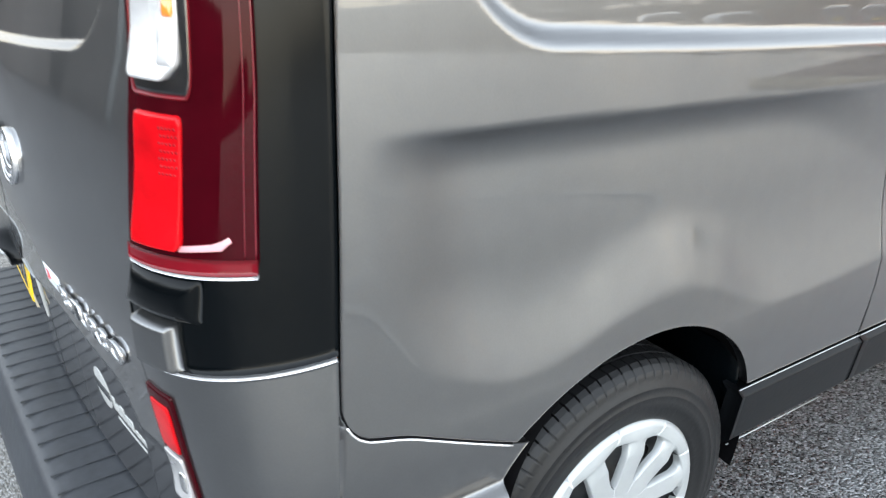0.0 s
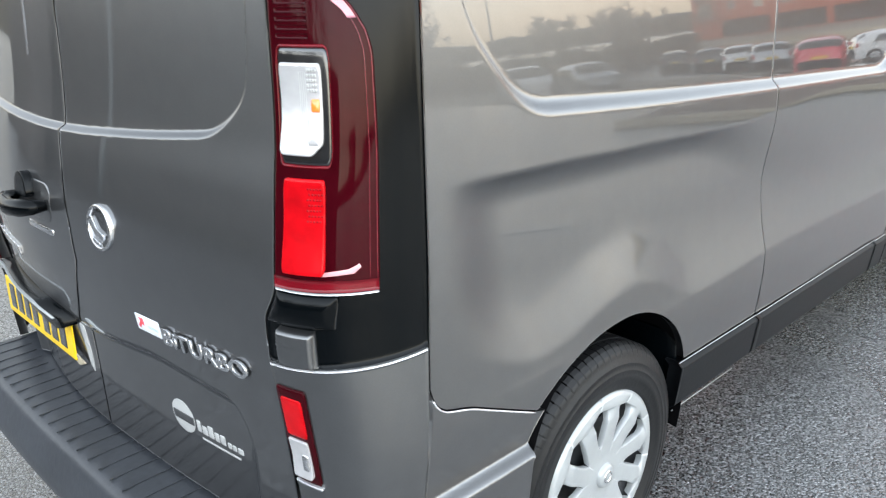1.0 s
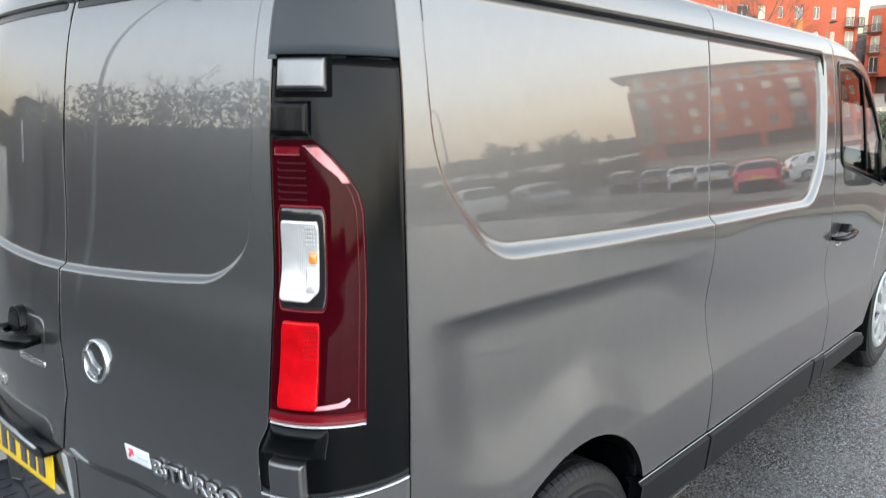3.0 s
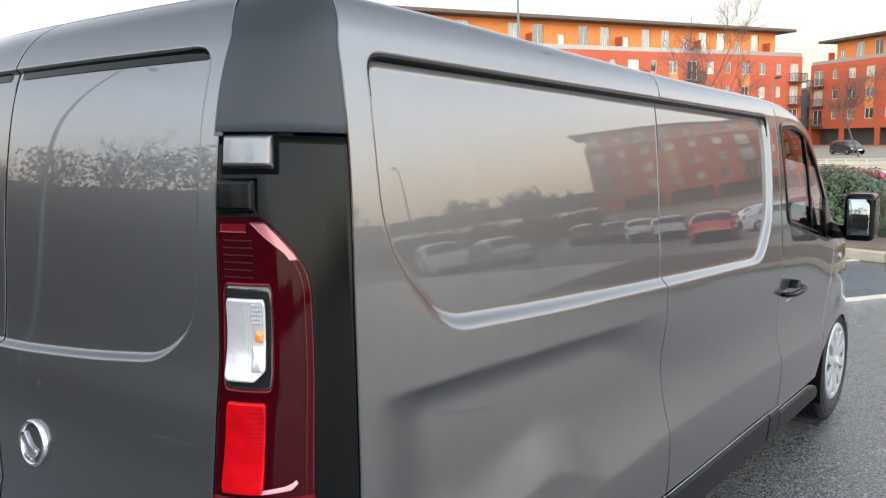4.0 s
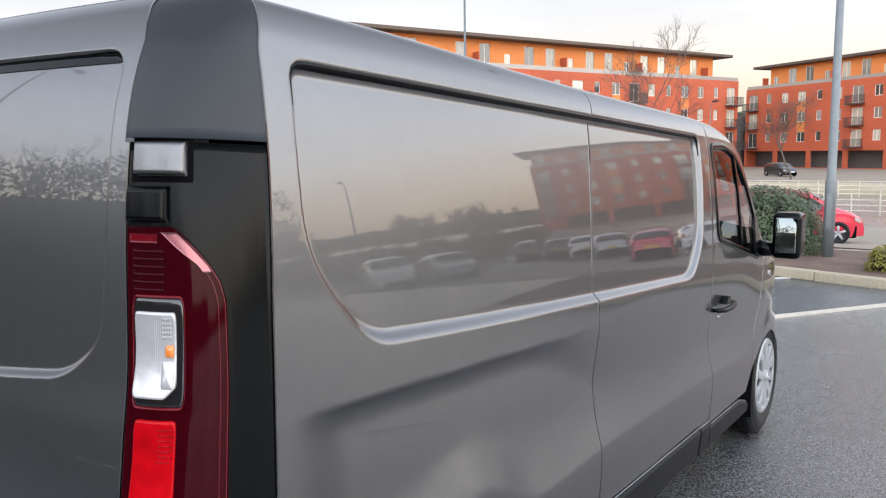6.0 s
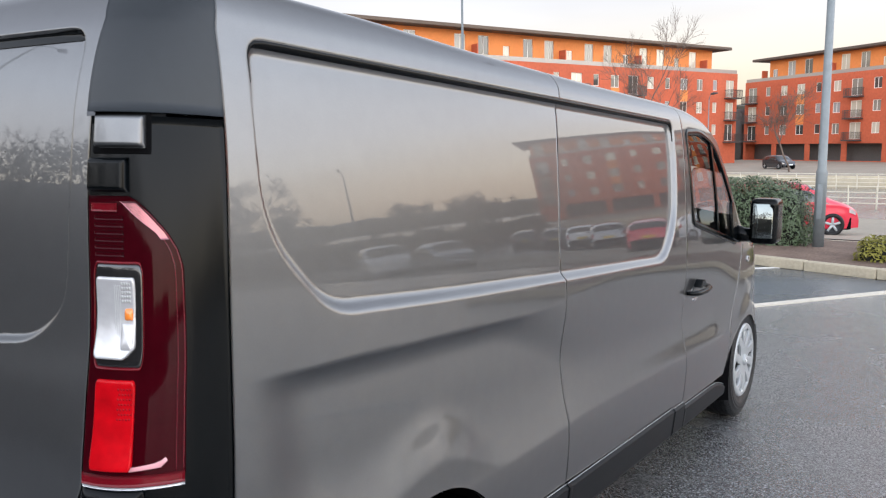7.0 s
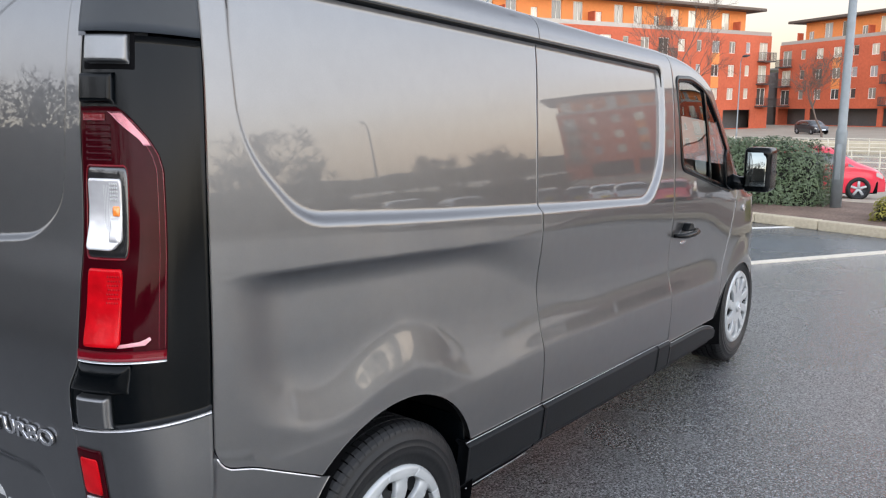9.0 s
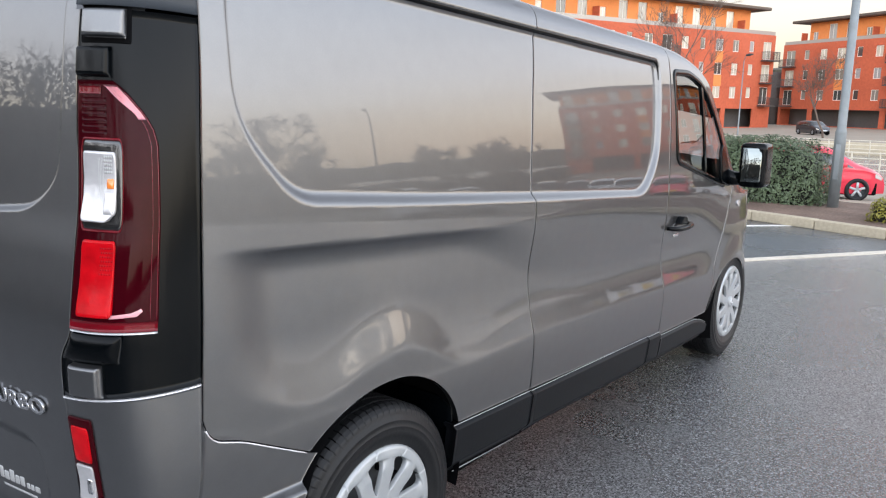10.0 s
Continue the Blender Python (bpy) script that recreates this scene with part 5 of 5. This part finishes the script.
part("notice", box(0.3, 1.0, 0.802, 0.815, 1.3, 2.3, 0.004, 1), WHITE, shed)


def lamp_post(x, y, z, h, r, arm, az, label):
    p = tagged(new("street_lamp"), label, "street lamp")
    p.location = (x, y, z)
    part("column", tube([(0, 0, 0), (0, 0, 1.12), (0, 0, 1.13), (0, 0, 1.17), (0, 0, h)], [r, r, r * 0.98, r * 0.80, r * 0.45], 16), GALV, p)
    part("base_door", box(-0.035, 0.035, -r - 0.003, -r + 0.02, 0.45, 0.95, 0.006, 2), GALV, p)
    dx, dy = math.sin(radians(az)), math.cos(radians(az))
    part("arm", tube([(0, 0, h - 0.02), (dx * arm * 0.5, dy * arm * 0.5, h + 0.28), (dx * arm, dy * arm, h + 0.42)], [r * 0.4, r * 0.32, r * 0.3], 10), GALV, p)
    part("lantern", tube([(dx * (arm - 0.05), dy * (arm - 0.05), h + 0.42), (dx * (arm + 0.2), dy * (arm + 0.2), h + 0.47), (dx * (arm + 0.55), dy * (arm + 0.55), h + 0.5)], [0.06, 0.12, 0.05], 10), STEEL, p)
    return p


lamp_post(0.16, 11.45, 0.07, 7.5, 0.076, 1.2, 60, "grey galvanised street lamp in the planted bed")
lamp_post(-17.2, 28.0, -0.9, 9.6, 0.10, 1.3, 70, "grey street lamp with a curved arm by the river")
lamp_post(-17.8, 66.6, -1.8, 7.0, 0.08, 0.15, 80, "slim grey street lamp before the flats")
lamp_post(28.5, 31.0, 0.0, 5.6, 0.09, 0.5, 60, "street lamp at the edge of the car park")
lamp_post(-8.6, -5.6, 0, 7.5, 0.09, 1.2, 200, "street lamp beside the fence")


# ---- cars ----
def car(label, paint, m, length=4.0, height=1.46, width=1.72, glow=None):
    """A small hatchback: shell, glazing, lights, four wheels."""
    c = tagged(new("car"), label, "car")
    L, H, w0 = length / 2, height, width / 2
    top = curve_of([-L, -L + 0.06, -L + 0.45, -0.9, 0.0, 0.42, 1.12, L - 0.25, L - 0.05, L], [0.62, 1.02, H - 0.10, H - 0.015, H, H - 0.05, 0.99, 0.80, 0.62, 0.45])
    wide = curve_of([-L, -L + 0.3, -0.5, 0.8, L - 0.5, L], [0.80 * w0, 0.97 * w0, w0, w0, 0.95 * w0, 0.62 * w0])

    def shell(y, t):
        """t 0..1 up the side and over to the middle of the roof."""
        T = top(y)
        w = wide(y)
        z = np.where(t < 0.45, 0.20 + t / 0.45 * 0.62 * np.minimum(1, (T - 0.2) / 0.75), 0)
        zb = 0.20 + 0.62 * np.minimum(1, (T - 0.2) / 0.75)
        a = np.clip((t - 0.45) / 0.55, 0, 1) * math.pi / 2
        z = np.where(t < 0.45, z, zb + (T - zb) * np.sin(a)**0.85)
        x = np.where(t < 0.45, w * (0.95 + 0.05 * np.sin(t / 0.45 * 2.4)), w * np.cos(a)**0.42)
        return x, y, z
    y = np.linspace(-L, L, 70)[:, None]
    t = np.concatenate([np.linspace(0, 0.45, 12), np.linspace(0.47, 1, 22)])[None, :]
    x, yy, z = shell(y + 0 * t, t + 0 * y)
    P = np.stack([x, yy, z], -1)
    full = np.concatenate([P, P[:, ::-1][:, 1:] * np.array([-1, 1, 1])], 1)
    part("body", grid(full, flip=False), paint, c)
    part("chassis", box(-w0 * 0.86, w0 * 0.86, -L + 0.1, L - 0.25, 0.16, 0.5, 0.05, 2), DARK, c)

    def glass(name, ya, yb, ta, tb, slope_a=0.0, slope_b=0.0, sides=(1, -1)):
        for s in sides:
            uu, vv = np.linspace(0, 1, 14)[:, None], np.linspace(0, 1, 10)[None, :]
            tq = ta + (tb - ta) * vv + 0 * uu
            yq = (ya + slope_a * vv) * (1 - uu) + (yb + slope_b * vv) * uu
            x, y2, z = shell(yq, tq)
            part(name, grid(np.stack([s * (x + 0.004), y2, z + 0.003], -1), flip=s < 0), CARGLASS, c)
    glass("side_window", -1.35, -0.42, 0.50, 0.70, 0.22, 0.02)
    glass("side_window", -0.36, 0.98, 0.50, 0.70, 0.02, -0.52)
    for s in (1, -1):
        vv, uu = np.linspace(0, 1, 12)[None, :], np.linspace(0, 1, 14)[:, None]
        x, y2, z = shell(0.48 + 0.56 * uu + 0 * vv, 0.76 + 0.24 * vv + 0 * uu)
        part("windscreen", grid(np.stack([s * x, y2 + 0.003, z + 0.006], -1), flip=s < 0), CARGLASS, c)
        x, y2, z = shell(-L + 0.10 + 0.30 * uu + 0 * vv, 0.74 + 0.26 * vv + 0 * uu)
        part("rear_window", grid(np.stack([s * x, y2 - 0.006, z + 0.004], -1), flip=s < 0), CARGLASS, c)
        uu = np.linspace(0, 1, 6)[:, None]
        x, y2, z = shell(L - 0.34 + 0.22 * uu + 0 * vv, 0.36 + 0.10 * vv + 0 * uu)
        part("headlight", grid(np.stack([s * (x + 0.006), y2 + 0.006, z + 0.003], -1), flip=s < 0), CLEARLENS, c)
        x, y2, z = shell(-L + 0.02 + 0.12 * uu + 0 * vv, 0.40 + 0.22 * vv + 0 * uu)
        part("tail_light", grid(np.stack([s * (x + 0.006), y2 - 0.006, z], -1), flip=s < 0), BRIGHTRED, c)
        part("door_mirror", box(*sorted((s * (w0 - 0.06), s * (w0 + 0.12))), 0.62, 0.74, 0.90, 1.03, 0.03, 2), paint, c)
        for wy in (-L + 0.72, L - 0.78):
            wh = part("wheel", lathe([(0.19, -0.09), (0.27, -0.095), (0.305, -0.07), (0.31, 0.0), (0.305, 0.07), (0.27, 0.095), (0.215, 0.09), (0.20, 0.07)], 40), RUBBER, c)
            wh.matrix_local = pose(s * (w0 - 0.07), wy, 0.31, 0, 0, 0 if s > 0 else 180)
            part("rim", lathe([(0.0, 0.02), (0.2, 0.02), (0.205, 0.08)], 30), STEEL, wh)
            bm = bmesh.new()
            for k in range(5):
                a = k * 2 * math.pi / 5
                q = box(0.055, 0.085, -0.032, 0.032, 0.0, 0.205, 0.008, 1)
                me = bpy.data.meshes.new("spoke")
                q.to_mesh(me)
                q.free()
                me.transform(Matrix.Rotation(a, 4, "X"))
                bm.from_mesh(me)
                bpy.data.meshes.remove(me)
            part("spokes", bm, SILVER, wh)
            part("arch", lathe([(0.315, 0.07), (0.36, 0.085), (0.365, 0.05)], 30), DARK, c).matrix_local = wh.matrix_local.copy()
    part("plate", box(-0.26, 0.26, L - 0.02, L + 0.012, 0.42, 0.53, 0.004, 1), WHITE, c)
    part("plate", box(-0.26, 0.26, -L - 0.02, -L + 0.05, 0.66, 0.77, 0.004, 1), YELLOW, c)
    c.matrix_world = m
    return c


car("glossy red hatchback parked behind the hedge", REDPAINT, pose(-2.55, 22.2, -0.93, 0, 0, -62), 3.7, 1.44)
car("dark grey hatchback parked below the flats", GREYPAINT, pose(-16.0, 86, -1.4, 0, 0, -135))


def at_az(az, d):
    return 0.95 + d * math.sin(radians(az)), 1.2 + d * math.cos(radians(az))


for az, d, mat, turn, lab in ((19.6, 30, REDPAINT, -18, "glossy red hatchback parked in a bay, tail to the van"), (23.0, 36, SILVERPAINT, -25, "silver hatchback parked in a bay"), (25.0, 40, WHITEPAINT, -25, "white hatchback parked in a bay"), (27.0, 44, GREYPAINT, -25, "dark hatchback parked in a bay"), (14.8, 36, WHITEPAINT, 60, "white hatchback parked across the car park"), (41.0, 27, WHITEPAINT, 130, "white estate car parked side-on"), (36.0, 31, SILVERPAINT, 125, "silver car parked beside a white one"), (29.5, 48, GREYPAINT, -30, "dark car at the far edge of the car park")):
    x, y = at_az(az, d)
    tagged(car(lab, mat, pose(x, y, float(fall(y)), 0, 0, turn)), group="parked cars")


# ---- river edge ----
tagged(part("promenade", box(-120, 60, 62, 150, -2.0, -1.40, 0.0), CONCRETE, smooth=False), "pale buff paving before the flats", "pavement", kind="structure")
rail = tagged(new("railing"), "white curved steel railing along the river", "railing")
rail.location = (0, 42, -1.8)
posts = None
for k in range(30):
    x = -26 + k * 1.25
    o = part("post", tube([(0, 0, 0), (0, 0.05, 0.4), (0, 0.0, 0.8), (0, -0.18, 1.15)], [0.05, 0.045, 0.04, 0.03], 6), CREAM, rail) if posts is None else new("post", posts.data)
    posts = posts or o
    o.parent = rail
    o.location = (x, 0, 0)
for y, z in ((-0.16, 1.12), (-0.02, 0.82), (0.03, 0.55), (0.05, 0.28)):
    part("rail", tube([(-27, y, z), (12, y, z)], 0.024, 6), CREAM, rail)
copy_thing(rail, pose(-4, 57, -1.8))
tagged(part("river_wall", box(-60, 30, 60, 60.6, -2.2, -0.95, 0.03, 1), KERBSTONE), "pale stone wall along the river", "wall", kind="structure")


# ---- blocks of flats ----
def openings(name, w, h, cells, mat, parent, deep=0.18, y=0.0, x0=0.0, z0=0.0):
    """A wall w x h in the xz plane with rectangular openings and their reveals."""
    xs = sorted({x0, x0 + w, *[c[0] for c in cells], *[c[1] for c in cells]})
    zs = sorted({z0, z0 + h, *[c[2] for c in cells], *[c[3] for c in cells]})
    v, f, ids = [], [], {}

    def vert(x, yy, z):
        k = (round(x, 3), round(yy, 3), round(z, 3))
        if k not in ids:
            ids[k] = len(v)
            v.append((x, yy, z))
        return ids[k]
    hole = {}
    for c in cells:
        for i, x in enumerate(xs[:-1]):
            for j, z in enumerate(zs[:-1]):
                if c[0] - 1e-6 <= x < c[1] - 1e-6 and c[2] - 1e-6 <= z < c[3] - 1e-6:
                    hole[i, j] = 1
    for i in range(len(xs) - 1):
        for j in range(len(zs) - 1):
            if (i, j) not in hole:
                f.append((vert(xs[i], y, zs[j]), vert(xs[i + 1], y, zs[j]), vert(xs[i + 1], y, zs[j + 1]), vert(xs[i], y, zs[j + 1])))
    for a, b, c, d in cells:
        q = [(a, c), (b, c), (b, d), (a, d)]
        for k in range(4):
            p, r = q[k], q[(k + 1) % 4]
            f.append((vert(p[0], y, p[1]), vert(p[0], y + deep, p[1]), vert(r[0], y + deep, r[1]), vert(r[0], y, r[1])))
    return part(name, (v, f), mat, parent, smooth=False)


WINDOWS = {}


def window(parent, x, z, w, h, y, mull=1):
    """A pale frame with a mullion, and its pane."""
    key = (round(w, 2), round(h, 2), mull)
    if key not in WINDOWS:
        bm = bmesh.new()
        bars = [(0, w, 0, 0.07), (0, w, h - 0.07, h), (0, 0.07, 0.07, h - 0.07), (w - 0.07, w, 0.07, h - 0.07)]
        bars += [(w * (k + 1) / (mull + 1) - 0.035, w * (k + 1) / (mull + 1) + 0.035, 0.07, h - 0.07) for k in range(mull)]
        for a, b, c, d in bars:
            q = box(a, b, 0.0, 0.06, c, d)
            me = bpy.data.meshes.new("bar")
            q.to_mesh(me)
            q.free()
            bm.from_mesh(me)
            bpy.data.meshes.remove(me)
        fr = part("window", bm, FRAME, parent, smooth=False)
        pn = part("pane", box(0.05, w - 0.05, 0.03, 0.045, 0.05, h - 0.05), PANE, fr, smooth=False)
        WINDOWS[key] = (fr, pn)
        fr.location = (x, y, z)
        return fr
    fr0, pn0 = WINDOWS[key]
    fr, pn = new("window", fr0.data), new("pane", pn0.data)
    fr.parent, pn.parent = parent, fr
    fr.location = (x, y, z)
    return fr


BALCONY = {}


def balcony(parent, x, z, w):
    if w not in BALCONY:
        s = part("balcony", box(0, w, -1.15, 0, -0.16, 0, 0.01, 1), BALCONYGREY, parent, smooth=False)
        bm = bmesh.new()
        n = int(w / 0.13)
        bars = [(k * w / n, k * w / n + 0.025, -1.14, -1.115, 0, 1.0) for k in range(n + 1)]
        bars += [(a, a + 0.025, -1.1 + 0.13 * k, -1.075 + 0.13 * k, 0, 1.0) for k in range(8) for a in (0, w - 0.025)]
        bars += [(0, w, -1.15, -1.10, 1.0, 1.05), (0, 0.05, -1.1, 0, 1.0, 1.05), (w - 0.05, w, -1.1, 0, 1.0, 1.05)]
        for q in bars:
            q = box(*q)
            me = bpy.data.meshes.new("bar")
            q.to_mesh(me)
            q.free()
            bm.from_mesh(me)
            bpy.data.meshes.remove(me)
        r = part("balustrade", bm, BALCONYGREY, s, smooth=False)
        BALCONY[w] = (s, r)
        s.location = (x, 0, z)
        return
    s0, r0 = BALCONY[w]
    s, r = new("balcony", s0.data), new("balustrade", r0.data)
    s.parent, r.parent = parent, s
    s.location = (x, 0, z)


def flats(name_label, p0, p1, base, depth, seed, storeys=4, floor=2.9, top=3.3, cut_left=0.0, cut_right=0.0):
    rng = random.Random(seed)
    b = tagged(new("apartment_building"), name_label, "building")
    d = Vector(p1) - Vector(p0)
    w = d.length
    b.matrix_world = pose(p0[0], p0[1], base, 0, 0, math.degrees(math.atan2(d.y, d.x)))
    n = int(w / 3.0)
    pitch = w / n
    cells, wins, bals = [], [], []
    order = ("door", "narrow", "wide", "pair", "narrow", "wide", "door", "pair", "narrow")
    kinds = [order[min(k, n - 1 - k) % len(order)] for k in range(n)]
    for s in range(1, storeys):
        z = s * floor
        for k in range(n):
            c = (k + 0.5) * pitch
            if kinds[k] == "narrow":
                q = (c - 0.45, c + 0.45, z + 0.95, z + 2.3, 0)
            elif kinds[k] == "door":
                q = (c - 0.85, c + 0.85, z + 0.12, z + 2.35, 1)
                bals.append((c - 1.15, z + 0.02, 2.3))
            elif kinds[k] == "pair":
                q = (c - 0.7, c + 0.7, z + 0.85, z + 2.3, 1)
            else:
                q = (c - 0.6, c + 0.6, z + 0.85, z + 2.3, 1)
            cells.append(q[:4])
            wins.append(q)
    # open ground floor behind piers
    for k in range(0, n - 1, 2):
        cells.append((k * pitch + 0.4, (k + 2) * pitch - 0.4, 0.1, 2.45))
    openings("wall", w, storeys * floor + 0.35, cells, BRICK, b)
    part("rear_wall", box(0, w, depth - 0.2, depth, 0, storeys * floor + 0.3), BRICK, b, smooth=False)
    part("end_wall", box(0.0, 0.2, 0.003, depth, 0, storeys * floor + 0.347), BRICK, b, smooth=False)
    part("end_wall", box(w - 0.2, w, 0.003, depth, 0, storeys * floor + 0.347), BRICK, b, smooth=False)
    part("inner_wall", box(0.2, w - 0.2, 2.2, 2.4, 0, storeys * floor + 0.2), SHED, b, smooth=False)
    part("terrace", box(0.2, w - 0.2, 0.2, depth - 0.2, storeys * floor - 0.1, storeys * floor + 0.05), CONCRETE, b, smooth=False)
    for q in wins:
        window(b, q[0], q[2], q[1] - q[0], q[3] - q[2], 0.10, q[4])
    for q in bals:
        balcony(b, *q)
    # bright panels in the brick beside some doors
    for k in range(n):
        for s in range(2, storeys) if kinds[k] == "pair" else ():
            part("spandrel", box((k + 0.5) * pitch - 0.7, (k + 0.5) * pitch + 0.7, -0.02, 0.05, floor * s - 0.58, floor * s + 0.83), ORANGE, b, smooth=False)
    # set-back top storey
    z0 = storeys * floor + 0.05
    cells, wins = [], []
    for k in range(n):
        c = (k + 0.5) * pitch
        if k % 3 == 1:
            q = (c - 0.45, c + 0.45, z0 + 0.1, z0 + 2.0, 1)
        else:
            q = (c - 0.7, c + 0.7, z0 + 0.1, z0 + top - 0.35, 1)
        cells.append(q[:4])
        wins.append(q)
    a0, a1 = 1.6 + cut_left, w - 1.6 - cut_right
    cells = [c for c in cells if c[0] > a0 + 0.3 and c[1] < a1 - 0.3]
    openings("penthouse_wall", a1 - a0, top, cells, ORANGE, b, 0.18, 1.3, a0, z0)
    part("penthouse_end", box(a0, a0 + 0.2, 1.303, depth - 1, z0, z0 + top - 0.003), ORANGE, b, smooth=False)
    part("penthouse_end", box(a1 - 0.2, a1, 1.303, depth - 1, z0, z0 + top - 0.003), ORANGE, b, smooth=False)
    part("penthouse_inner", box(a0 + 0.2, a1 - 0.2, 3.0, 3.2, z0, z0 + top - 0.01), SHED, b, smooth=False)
    for q in wins:
        if q[0] > a0 + 0.3 and q[1] < a1 - 0.3:
            window(b, q[0], q[2], q[1] - q[0], q[3] - q[2], 1.40, q[4])
    part("roof", box(a0 - 2.0, a1 + 2.0, -0.35, depth + 0.3, z0 + top, z0 + top + 0.38, 0.05, 1), ROOFING, b, smooth=False)
    part("terrace_rail", box(0.1, w - 0.1, 0.06, 0.09, z0 + 0.30, z0 + 0.78), RAILGLASS, b, smooth=False)
    for k in range(0, n, 4):
        part("divider", box((k + 1) * pitch - 0.06, (k + 1) * pitch + 0.06, 0.2, 1.3, z0, z0 + 1.9), BRICK, b, smooth=False)
    return b


flats("long red brick block of flats with an orange top storey", (-52.5, 42.5), (-26.3, 107.8), -1.4, 14, 2, cut_right=2.2)
flats("red brick block of flats with orange top storey and balconies", (-29.7, 125.6), (4.0, 105.1), -1.4, 14, 5, cut_left=1.9)
flats("red brick block of flats with a wide roof overhang", (7.0, 113.1), (50.5, 93.8), -1.4, 14, 7, cut_right=-1.2)
tagged(part("link_block", box(-36.0, -30.2, 126, 140, -1.6, 6.6), SHED), "dark block between the flats", "building")

# far woods round the horizon
rng = random.Random(8)
v, f = [], []
for k in range(361):
    a = radians(k)
    r = 330 + 30 * noise.noise((math.cos(a) * 3, math.sin(a) * 3, 5))
    h = (7 if 5 < k < 120 else 17) + 2 * noise.noise((math.cos(a) * 9, math.sin(a) * 9, 1)) + 2 * noise.noise((math.cos(a) * 40, math.sin(a) * 40, 2))
    v += [(r * math.sin(a), r * math.cos(a), -3), (r * math.sin(a), r * math.cos(a), h - 2), ((r + 30) * math.sin(a), (r + 30) * math.cos(a), h)]
for k in range(360):
    for j in range(2):
        f.append((3 * k + j, 3 * k + j + 1, 3 * k + j + 4, 3 * k + j + 3))
tagged(part("backdrop", (v, f), SCRUB, smooth=False), "far dark woods along the horizon", "woods", kind="structure")
